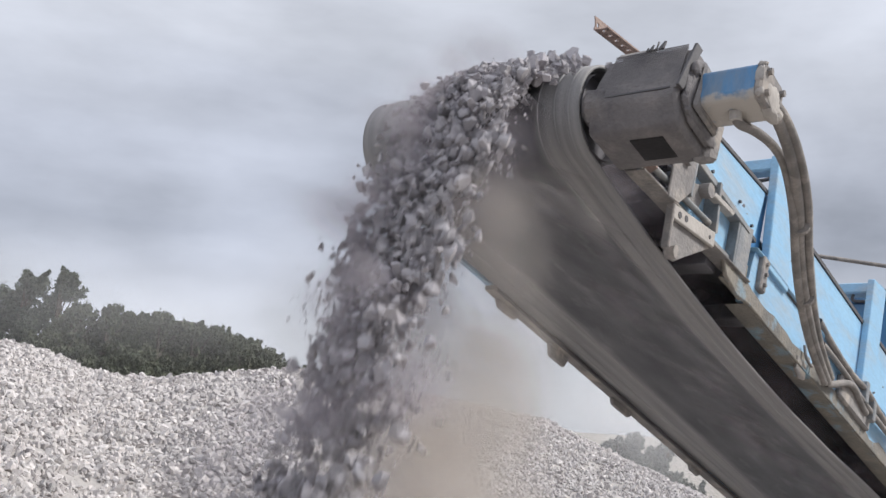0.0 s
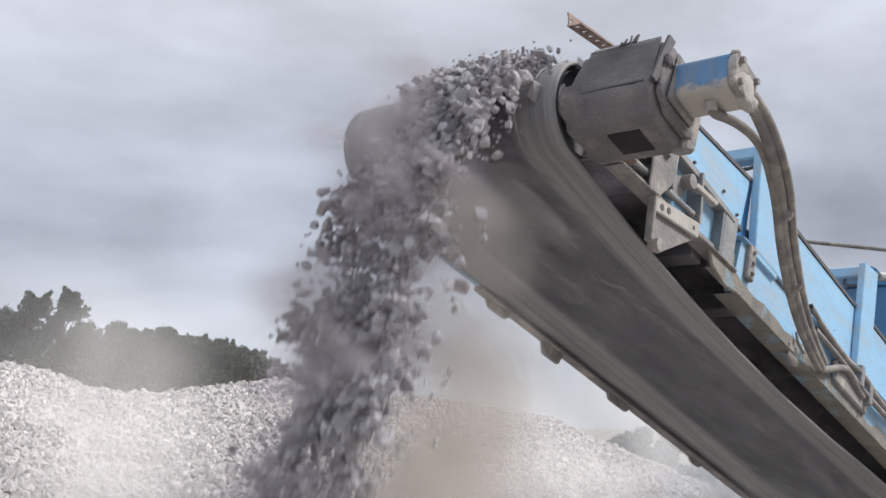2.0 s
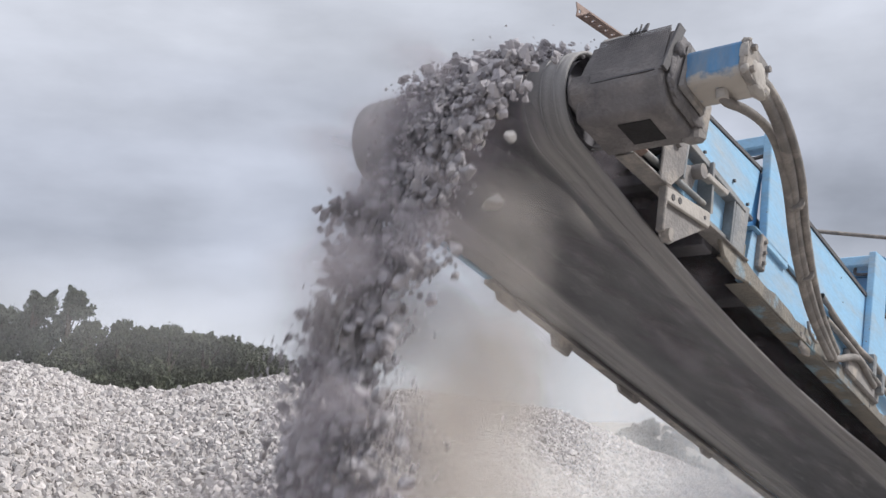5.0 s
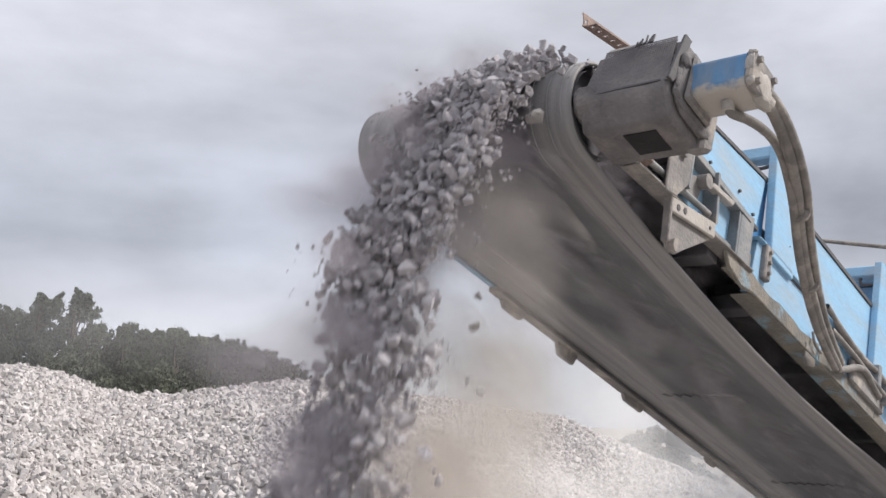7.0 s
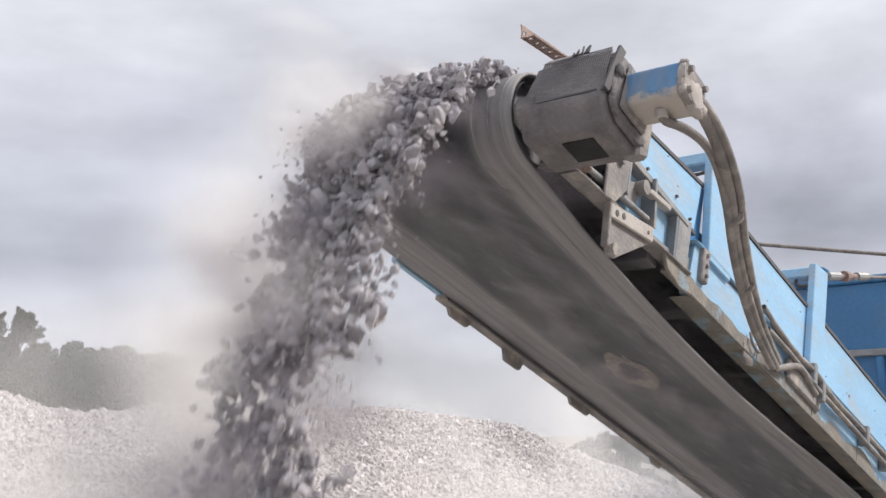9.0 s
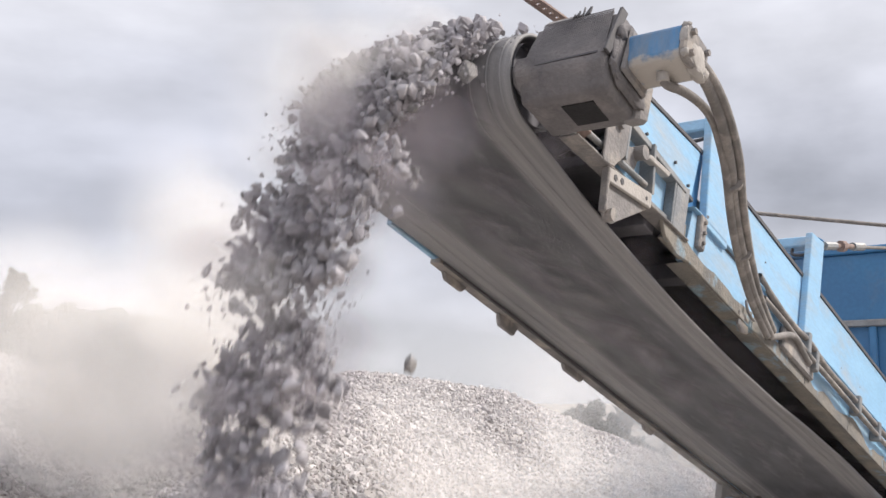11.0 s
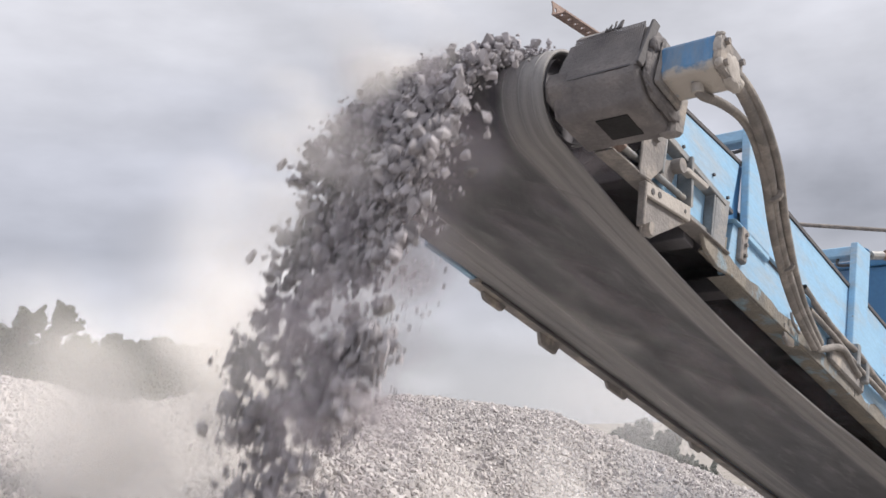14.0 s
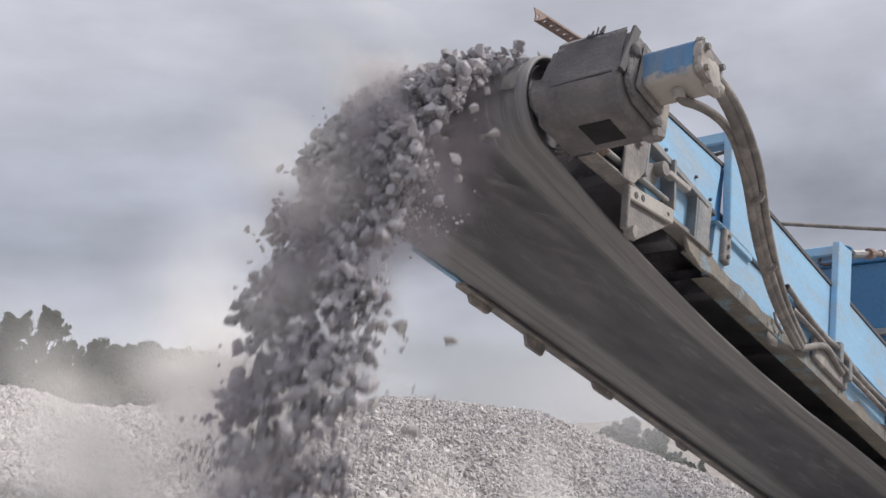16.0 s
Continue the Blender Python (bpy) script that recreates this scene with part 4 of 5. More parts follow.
# hoses from the motor down to the frame and along it
HOSES = [
    ("dusty hydraulic hose drooping from the motor", 0.0195, [(0.05, -1.085, -0.03), (0.10, -1.085, -0.024), (0.275, -1.06, -0.018), (0.491, -1.01, -0.004), (0.689, -0.96, -0.022), (0.818, -0.92, -0.065), (1.041, -0.86, -0.101), (1.325, -0.79, -0.117), (1.687, -0.71, -0.131), (2.103, -0.63, -0.104)]),
    ("dusty hydraulic hose drooping from the motor", 0.0185, [(0.05, -1.095, -0.01), (0.09, -1.10, -0.005), (0.265, -1.085, -0.002), (0.492, -1.035, 0.018), (0.703, -0.985, 0.007), (0.866, -0.935, -0.045), (1.089, -0.875, -0.077), (1.394, -0.79, -0.085), (1.742, -0.71, -0.099), (2.105, -0.64, -0.079)]),
    ("thinner dusty hose joining the bundle", 0.0165, [(-0.004, -0.998, -0.085), (0.0, -1.0, -0.104), (0.117, -1.01, -0.052), (0.271, -1.01, -0.008), (0.400, -1.0, 0.008), (0.553, -0.97, -0.003), (0.698, -0.94, -0.045), (0.876, -0.89, -0.100), (1.06, -0.84, -0.120), (1.33, -0.772, -0.135), (1.68, -0.70, -0.150), (2.06, -0.63, -0.125)]),
    ("black hose clipped along the frame", 0.017, [(1.968, -0.600, 0.158), (2.155, -0.610, 0.113), (2.444, -0.620, 0.082), (2.698, -0.630, 0.099), (2.936, -0.630, 0.053), (3.480, -0.620, 0.085), (4.185, -0.620, 0.084), (5.250, -0.620, 0.113), (7.045, -0.620, 0.114)]),
    ("black hose clipped along the frame", 0.015, [(2.048, -0.600, 0.074), (2.353, -0.620, 0.056), (2.653, -0.630, 0.012), (3.152, -0.630, 0.019), (3.785, -0.630, 0.016), (5.229, -0.620, 0.049), (7.024, -0.620, 0.061)]),
    ("dusty hose end curling to its coupling", 0.018, [(2.10, -0.625, -0.11), (2.19, -0.62, -0.08), (2.358, -0.630, 0.008), (2.486, -0.630, 0.034), (2.622, -0.620, -0.001), (2.719, -0.620, -0.012)]),
]
for lab, r, pts in HOSES:
    tube("hose", pts, r, M_HOSE, conveyor, lab)
for x, y, z in ((0.76, -0.942, -0.045), (1.22, -0.815, -0.108)):
    bm = bmesh.new()
    rod(bm, (x - 0.008, y - 0.002, z + 0.001), (x + 0.008, y + 0.002, z - 0.001), 0.036, n=16)
    part("cable_tie", bm, M_HOSE, conveyor)
for x, z in ((2.62, 0.065), (2.76, 0.02), (3.58, 0.055), (4.02, 0.04)):
    bm = bmesh.new()
    box(bm, x, x + 0.04, -0.65, -0.585, z - 0.055, z + 0.065, 0.006)
    part("hose_clip", bm, M_GREY, conveyor, "small steel hose clip")
bm = bmesh.new()
box(bm, 2.332, 2.823, -0.615, -0.585, -0.076, 0.046, 0.02)
part("coupling_block", bm, M_DUSTY, conveyor, "dust-caked coupling block")

# ---- crusher body behind the conveyor, with cables ----
crusher = new("crusher")
crusher.location = (0, 0, 0)
tagged(crusher, "dark blue steel body of a mobile crusher", "crusher")


def panel(name, x0, x1, y0, y1, z0, z1, mat, label="", bevel=0.01):
    return part(name, box(bmesh.new(), x0, x1, y0, y1, z0, z1, bevel), mat, crusher, label)


panel("front_wall", 6.0, 6.08, -1.35, 0.98, 2.05, 3.72, M_DEEP, "dark blue front wall")
panel("side_wall", 6.08, 10.5, -1.35, -1.27, 0.9, 3.72, M_DEEP, "dark blue side wall")
panel("side_wall", 6.08, 10.5, 0.90, 0.98, 0.9, 3.72, M_DEEP)
panel("rear_wall", 10.42, 10.5, -1.27, 0.90, 0.9, 3.72, M_DEEP)
panel("floor_plate", 8.4, 10.42, -1.27, 0.90, 0.9, 0.98, M_DEEP)
panel("top_rail", 5.96, 6.12, -1.40, 1.02, 3.72, 3.78, M_DEEP, "dark blue top rail")
panel("rib", 5.95, 6.0, -1.36, 0.99, 3.10, 3.16, M_GREY, "scuffed horizontal rib")
for y in (-0.9, -0.1, 0.6):
    panel("rib", 5.95, 6.0, y - 0.03, y + 0.03, 2.05, 3.10, M_DEEP)
for y in (0.35, -0.6):
    lug = part("lifting_lug", slab(bmesh.new(), [(0.10 * math.cos(math.pi * k / 10), 0.12 * math.sin(math.pi * k / 10)) for k in range(11)], -0.02, 0.02), M_DEEP, crusher, "rounded lifting lug")
    lug.location = (6.04, y, 3.78)
    lug.rotation_euler = (0, 0, radians(90))
for y in (-1.2, 0.75):
    tr = part("track", box(bmesh.new(), 6.6, 10.3, y - 0.2, y + 0.25, -0.05, 0.8, 0.25), M_DARK, crusher, "muddy crawler track")
    panel("track_frame", 6.9, 10.0, y - 0.1, y + 0.15, 0.75, 0.95, M_DARK)

post_top = CONVEYOR @ Vector((2.88, -0.59, 0.775))
rope_end = spot(5.2, 8.4, 3.72)
stay = tube("stay_rope", [post_top, post_top.lerp(rope_end, 0.5) - Vector((0, 0, 0.01)), rope_end], 0.011, M_HOSE)
tagged(stay, "steel stay rope with a rusty turnbuckle on the conveyor", "rope")
dirn = (rope_end - post_top).normalized()
for a, b, r, mt, lab in ((0.04, 0.18, 0.026, M_GREY, "pale steel clevis"), (0.18, 0.42, 0.016, M_RUST, "rusty turnbuckle"), (0.25, 0.30, 0.034, M_RUST, "rusty turnbuckle nut"), (0.42, 0.56, 0.026, M_GREY, "pale steel clevis")):
    part("turnbuckle", rod(bmesh.new(), post_top + dirn * a, post_top + dirn * b, r, n=10), mt, stay, lab)
c0, c1 = spot(2.2, 7.0, 3.79), spot(5.5, 7.3, 3.60)
cab = tube("cable", [c0, c0.lerp(c1, 0.3) - Vector((0, 0, 0.015)), c0.lerp(c1, 0.7) - Vector((0, 0, 0.015)), c1], 0.014, M_HOSE)
tagged(cab, "grey cable strung between conveyor and crusher", "cable")
# pole that carries the cable, hidden end on the crusher
bm = bmesh.new()
rod(bm, c1 - Vector((0, 0, 3.6)), c1 + Vector((0, 0, 0.06)), 0.05, 0.04, 12)
tagged(part("cable_post", bm, M_GREY), "grey steel post carrying a cable", "post")

# ---- the stream of stone: rides up the belt, leaves the drum and falls ----
stream = new("stone_stream")
tagged(stream, "stream of broken grey limestone falling from the belt", "falling stone", kind="stuff")
UP_BELT = CONVEYOR.to_3x3() @ Vector((-1, 0, 0))
THROW = 1.62
REST = 1.02


def clump_mesh(name, n, half, r0, r1, seed, mat):
    rnd = random.Random(seed)
    vs, fs = [], []
    for _ in range(n):
        c = Vector((rnd.gauss(0, 0.45) * half[0], rnd.gauss(0, 0.45) * half[1], (min(1.25, abs(rnd.gauss(0, 0.7))) - 0.12) * half[2]))
        r = r0 * (r1 / r0) ** (rnd.random() ** 1.25)
        q = any_turn(rnd)
        rv, rf = ROCKS[rnd.randrange(len(ROCKS))]
        o = len(vs)
        vs.extend([tuple(c + q @ (v * r)) for v in rv])
        fs.extend([[i + o for i in f] for f in rf])
    me = bpy.data.meshes.new(name)
    me.from_pydata(vs, [], fs)
    me.materials.append(mat)
    return me


CLUMPS = [clump_mesh("rock_clump", 80, (0.14, 0.17, 0.048), 0.007, 0.046, 300 + k, M_ROCK) for k in range(12)]
GRIT = [clump_mesh("grit_clump", 110, (0.13, 0.20, 0.055), 0.003, 0.011, 400 + k, M_ROCK) for k in range(6)]
LUMPS = [clump_mesh("stone", 1, (0, 0, 0), 1.0, 1.0, 500 + k, M_BOULDER) for k in range(8)]


def flight(launch, y, h, speed, drift, lag, spin, axis, rnd):
    """Rows for one piece: stock in the crusher, ride up the belt, throw, fall, rest on the cone."""
    stock = Vector((rnd.uniform(8.6, 10.1), rnd.uniform(-0.9, 0.6), rnd.uniform(1.25, 2.9)))
    lie = any_turn(rnd).to_matrix().to_4x4()
    top = CONVEYOR @ Vector((0.0, y, R_DRUM + 0.02 + h))
    v0 = UP_BELT * speed + Vector((0, drift, 0))
    ride = 8.2 / THROW
    fall = (v0.z + math.sqrt(v0.z ** 2 + 2 * 9.81 * (top.z - REST + lag))) / 9.81

    def at(t):
        u = t - launch
        if u < -ride:
            return stock
        if u < 0:
            return top - UP_BELT * (THROW * -u)
        u = min(u, fall)
        return top + v0 * u + Vector((0, 0, -4.905 * u * u))

    times = [launch - ride - 0.3, launch - ride, launch - ride * 0.66, launch - ride * 0.33, launch - 0.2, launch - 0.06, launch]
    k = 0.1
    while k < fall:
        times.append(launch + k)
        k += 0.1
    times += [launch + fall, 16.0, 0.0]
    rows, last = [], -1
    for t in sorted(min(16.0, max(0.0, t)) for t in times):
        if frame(t) == last:
            continue
        last = frame(t)
        turn = Matrix.Rotation(spin * min(max(t - launch, 0), fall), 4, axis)
        rows.append((t, Matrix.Translation(at(t)) @ turn @ lie))
    return rows


def width_at(t):
    """Far and near limits of the stone across the belt, as the feed shifts."""
    return -0.37, ramp(t, (0, 0.06), (7.2, 0.06), (8.2, 0.18), (16, 0.20))


def heading(u):
    """Slope of the path u seconds after leaving the drum."""
    u = min(max(u, 0.0), 0.75)
    return math.atan2(THROW * UP_BELT.z - 9.81 * u, THROW * -UP_BELT.x)


STREAM_ROWS = []


def stream_piece(name, mesh, rows, scale=1.0):
    ob = new(name, mesh)
    ob.parent = stream
    ob.scale = (scale, scale, scale)
    STREAM_ROWS.append((ob, rows))
    return ob


rnd = random.Random(2024)
t = -0.95
k = 0
while t < 17.4:
    y0, y1 = width_at(max(0, t))
    for side in range(3):
        f = (side + rnd.uniform(0.05, 0.95)) / 3
        y = mix(y0 + 0.05, y1 - 0.05, f)
        flat = Matrix.Rotation(rnd.choice((0, math.pi)) + rnd.gauss(0, 0.25), 4, "Z")
        ax = Vector((0, 1, 0)) + Vector((rnd.gauss(0, 0.3), 0, rnd.gauss(0, 0.3)))
        launch = t + rnd.uniform(-0.02, 0.02)
        rows = flight(launch, y, rnd.uniform(-0.05, -0.02), THROW * min(1.20, max(0.94, rnd.gauss(ramp(max(0, t), (0, 1.05), (7.0, 1.06), (7.8, 1.12), (16, 1.12)), 0.045))), rnd.gauss(0, 0.06), 0.0, -rnd.uniform(0.3, 1.6), ax.normalized(), rnd)
        # a clump lies along the belt and swings with its path as it falls
        rows = [(q, Matrix.Translation(m.translation) @ Matrix.Rotation(heading(q - launch), 4, "Y") @ flat) for q, m in rows]
        stream_piece("rock_clump", CLUMPS[k % 12], rows, rnd.uniform(0.85, 1.1))
        k += 1
    t += 0.028
for k in range(620):
    t = rnd.uniform(-0.8, 16.3)
    y0, y1 = width_at(max(0, t))
    edge = rnd.random()
    y = mix(y0, y1, edge)
    rows = flight(t, y, rnd.uniform(-0.06, -0.02), THROW * min(1.22, max(0.98, rnd.gauss(1.08, 0.06))), rnd.gauss(0.02, 0.09), 0.0, rnd.uniform(-3, 3), Vector((rnd.gauss(0, 1), rnd.gauss(0, 1), rnd.gauss(0, 1))).normalized(), rnd)
    rows = [(q, Matrix.Translation(m.translation) @ Matrix.Rotation(heading(q - t), 4, "Y")) for q, m in rows]
    stream_piece("grit_clump", GRIT[k % 6], rows, rnd.uniform(0.8, 1.2))
for k in range(290):
    t = rnd.uniform(-0.8, 16.2)
    y0, y1 = width_at(max(0, t))
    y = rnd.choice((y0, y1, mix(y0, y1, rnd.random()))) + rnd.gauss(0, 0.05)
    rows = flight(t, min(0.44, max(-0.44, y)), rnd.uniform(-0.04, 0.0), THROW * rnd.uniform(0.78, 1.12), rnd.gauss(0, 0.10), 0.0, rnd.uniform(-5, 5), Vector((rnd.gauss(0, 1), rnd.gauss(0, 1), rnd.gauss(0, 1))).normalized(), rnd)
    stream_piece("stone", LUMPS[k % 8], rows, rnd.uniform(0.014, 0.052))

# ---- marks on the running belt: a worn patch and two splice lines ----
M_PATCH = material("worn_patch", (0.38, 0.35, 0.32), (0.24, 0.22, 0.205), 0.9, 0, 25, 120, 0.6)


def belt_mark(name, outline, label, y0, thick=0.003):
    bm = bmesh.new()
    f = bm.faces.new([bm.verts.new((x, y, 0)) for x, y in outline])
    ex = bmesh.ops.extrude_face_region(bm, geom=[f])["geom"]
    bmesh.ops.translate(bm, vec=(0, 0, -thick), verts=[v for v in ex if isinstance(v, bmesh.types.BMVert)])
    bmesh.ops.recalc_face_normals(bm, faces=bm.faces)
    return part(name, bm, M_PATCH, conveyor, label)


prnd = random.Random(6)
patch = belt_mark("belt_patch", [((0.22 + prnd.uniform(-0.05, 0.05)) * math.cos(TAU * k / 22), (0.10 + prnd.uniform(-0.025, 0.025)) * math.sin(TAU * k / 22)) for k in range(22)], "pale scuffed patch on the rubber belt", 0)
scar = belt_mark("belt_scar", [((0.11 + prnd.uniform(-0.05, 0.05)) * math.cos(TAU * k / 16), (0.05 + prnd.uniform(-0.02, 0.02)) * math.sin(TAU * k / 16)) for k in range(16)], "dark torn scar in the patch", 0, 0.005)
scar.data.materials[0] = M_BELT


def splice():
    """One comb of interlocked clips, wide and narrow by turns."""
    ys = [-0.40 + 0.75 * k / 52 for k in range(53)]
    side = [((0.05 if (k // 2) % 2 else 0.022), y) for k, y in enumerate(ys)]
    ob = belt_mark("belt_splice", side + [(-x, y) for x, y in side[::-1]], "row of stitched splice clips across the belt", 0, 0.006)
    ob.data.materials[0] = M_BELT
    return ob


splices = [splice(), splice()]


def mark_rows(when, where, y, lift=0.0):
    """A mark on the belt's return run: rides down from the drum to the tail, having come over the carrying run."""
    base = -R_DRUM - 0.0195 - lift
    rows = []

    def at(t):
        x = where + BELT_SPEED * (t - when)
        x = min(x, LENGTH)
        if x > 0.0:
            return pose(x, y, base + sag(x, y) * 1.0)
        a = min(math.pi, -x / (R_DRUM + 0.02))
        r = R_DRUM + 0.0195 + lift
        back = max(0.0, -x - math.pi * (R_DRUM + 0.02))
        back = min(back, LENGTH)
        m = Matrix.Rotation(-a, 4, "Y")
        p = m @ Vector((0, 0, -r))
        return Matrix.Translation((p.x * (1 if a < math.pi else 0) + back, y, p.z - (0.03 if back > 0 else 0) * 0)) @ m

    arc = math.pi * (R_DRUM + 0.02)
    xs = [-LENGTH - arc, -arc - 0.4, -arc] + [-arc * k / 6 for k in range(5, -1, -1)] + [0.3, 0.8, 1.3, 1.8, 3.0, LENGTH]
    times = sorted({0.0, 16.0, *[when + (x - where) / BELT_SPEED for x in xs]})
    last = -1
    for t in times:
        if t < 0 or t > 16 or frame(t) == last:
            continue
        last = frame(t)
        rows.append((t, at(t)))
    return rows

# ---- excavator bucket feeding the crusher ----
M_ORANGE = material("orange_paint", (0.55, 0.24, 0.06), (0.45, 0.19, 0.05), 0.5, 0, 4, 40, 0.1, (0.40, 0.32, 0.24), (0.5, 0.75), 4)
M_CHROME = material("chromed_rod", (0.75, 0.75, 0.76), (0.68, 0.68, 0.70), 0.25, 0.8, 4, 40, 0.0)
M_BUCKET = material("worn_bucket_steel", (0.40, 0.38, 0.365), (0.32, 0.305, 0.295), 0.7, 0.0, 5, 60, 0.3, (0.38, 0.35, 0.32), (0.5, 0.7), 3, (0.5, 1, 4))
excavator = new("excavator_arm")
tagged(excavator, "orange excavator arm with a worn grey bucket over the crusher", "excavator")


def side_profile(k, inner=0.0):
    a = mix(radians(-35), radians(200), k)
    return ((0.44 - inner) * math.cos(a), (0.40 - inner) * math.sin(a))


def bucket():
    bm = bmesh.new()
    n = 18
    out = [side_profile(i / n) for i in range(n + 1)]
    inn = [side_profile(i / n, 0.03) for i in range(n + 1)]
    ring = out + inn[::-1]
    f = bm.faces.new([bm.verts.new((-0.46, y, z)) for y, z in ring])
    ex = bmesh.ops.extrude_face_region(bm, geom=[f])["geom"]
    bmesh.ops.translate(bm, vec=(0.92, 0, 0), verts=[v for v in ex if isinstance(v, bmesh.types.BMVert)])
    bmesh.ops.recalc_face_normals(bm, faces=bm.faces)
    shell = part("bucket", bm, M_BUCKET, excavator, "worn grey excavator bucket")
    for x in (-0.48, 0.46):
        bm = bmesh.new()
        f = bm.faces.new([bm.verts.new((x, y, z)) for y, z in out])
        ex = bmesh.ops.extrude_face_region(bm, geom=[f])["geom"]
        bmesh.ops.translate(bm, vec=(0.025, 0, 0), verts=[v for v in ex if isinstance(v, bmesh.types.BMVert)])
        bmesh.ops.recalc_face_normals(bm, faces=bm.faces)
        part("side_cheek", bm, M_BUCKET, shell)
    for k in range(5):
        x = -0.40 + 0.2 * k
        part("tooth", box(bmesh.new(), x - 0.045, x + 0.045, 0.30, 0.42, -0.42, -0.22, 0.02), M_BUCKET, shell)
    for x in (0.0, 0.22):
        bm = bmesh.new()
        box(bm, x - 0.02, x + 0.02, 0.0, 0.28, 0.26, 0.40, 0.03)
        part("ear", bm, M_BUCKET, shell)


bucket()
part("stick", rod(bmesh.new(), (0.75, 0.15, 0.25), (0.95, 2.9, -0.35), 0.14, 0.20, 4), M_ORANGE, excavator, "orange excavator stick")
part("knuckle", rod(bmesh.new(), (0.75, -0.08, 0.25), (0.75, 0.26, 0.25), 0.15, n=20), M_ORANGE, excavator, "orange pivot knuckle")
part("link", rod(bmesh.new(), (0.11, 0.15, 0.31), (0.62, 0.10, 0.28), 0.05, 0.06, 8), M_DARK, excavator, "dark steel link")
part("cylinder_rod", rod(bmesh.new(), (0.62, 0.04, 0.28), (1.05, 0.10, 0.42), 0.045, n=14), M_CHROME, excavator, "bright chromed cylinder rod")
part("cylinder", rod(bmesh.new(), (1.03, 0.10, 0.41), (1.25, 1.6, 0.20), 0.085, n=14), M_ORANGE, excavator, "orange hydraulic cylinder")

ARM_ROWS = [(0.0, 8.6, 5.6, 0), (2.2, 6.6, 5.3, 0), (2.6, 5.65, 5.0, 0), (2.8, 4.90, 4.70, 0), (3.0, 4.45, 4.45, 0), (3.2, 4.00, 4.28, -2), (3.4, 3.72, 4.10, -5), (3.6, 3.60, 3.90, -10),
            (3.7, 3.60, 3.80, -14), (3.8, 3.68, 3.62, -20), (4.0, 3.76, 3.26, -32), (4.6, 3.70, 2.88, -48), (6.3, 3.67, 2.74, -60), (7.0, 3.69, 2.70, -60), (7.5, 3.73, 2.60, -55), (8.1, 3.85, 2.20, -50), (9.4, 3.85, 1.97, -50), (16.0, 3.85, 1.97, -50)]

# ---- airborne dust: drifting wisps, thin at their edges ----
def dust_material(name, colour, alpha, back=0.5):
    m = bpy.data.materials.new(name)
    m.use_nodes = True
    n, l = m.node_tree.nodes, m.node_tree.links
    n.clear()
    out = n.new("ShaderNodeOutputMaterial")
    mx, lit = n.new("ShaderNodeMixShader"), n.new("ShaderNodeMixShader")
    df, tl, tp = n.new("ShaderNodeBsdfDiffuse"), n.new("ShaderNodeBsdfTranslucent"), n.new("ShaderNodeBsdfTransparent")
    df.inputs["Color"].default_value = tl.inputs["Color"].default_value = (*colour, 1)
    lit.inputs["Fac"].default_value = back
    uv, sub, ln = n.new("ShaderNodeTexCoord"), n.new("ShaderNodeVectorMath"), n.new("ShaderNodeVectorMath")
    sub.operation, ln.operation = "SUBTRACT", "LENGTH"
    sub.inputs[1].default_value = (0.5, 0.5, 0.0)
    no = n.new("ShaderNodeTexNoise")
    no.inputs["Scale"].default_value, no.inputs["Detail"].default_value = 4, 4
    nr = n.new("ShaderNodeMapRange")
    nr.inputs["From Min"].default_value, nr.inputs["From Max"].default_value = 0.30, 0.68
    nr.inputs["To Min"].default_value, nr.inputs["To Max"].default_value = 0.45, 1.0
    mr = n.new("ShaderNodeMapRange")
    mr.interpolation_type = "SMOOTHERSTEP"
    mr.inputs["From Min"].default_value, mr.inputs["From Max"].default_value = 0.49, 0.0
    mr.inputs["To Min"].default_value, mr.inputs["To Max"].default_value = 0.0, alpha
    mu = n.new("ShaderNodeMath")
    mu.operation = "MULTIPLY"
    l.new(uv.outputs["UV"], sub.inputs[0])
    l.new(sub.outputs["Vector"], ln.inputs[0])
    l.new(ln.outputs["Value"], mr.inputs["Value"])
    l.new(uv.outputs["Object"], no.inputs["Vector"])
    l.new(no.outputs["Fac"], nr.inputs["Value"])
    l.new(mr.outputs["Result"], mu.inputs[0])
    l.new(nr.outputs["Result"], mu.inputs[1])
    l.new(mu.outputs["Value"], mx.inputs["Fac"])
    l.new(df.outputs[0], lit.inputs[1])
    l.new(tl.outputs[0], lit.inputs[2])
    l.new(tp.outputs[0], mx.inputs[1])
    l.new(lit.outputs[0], mx.inputs[2])
    l.new(mx.outputs[0], out.inputs["Surface"])
    return m


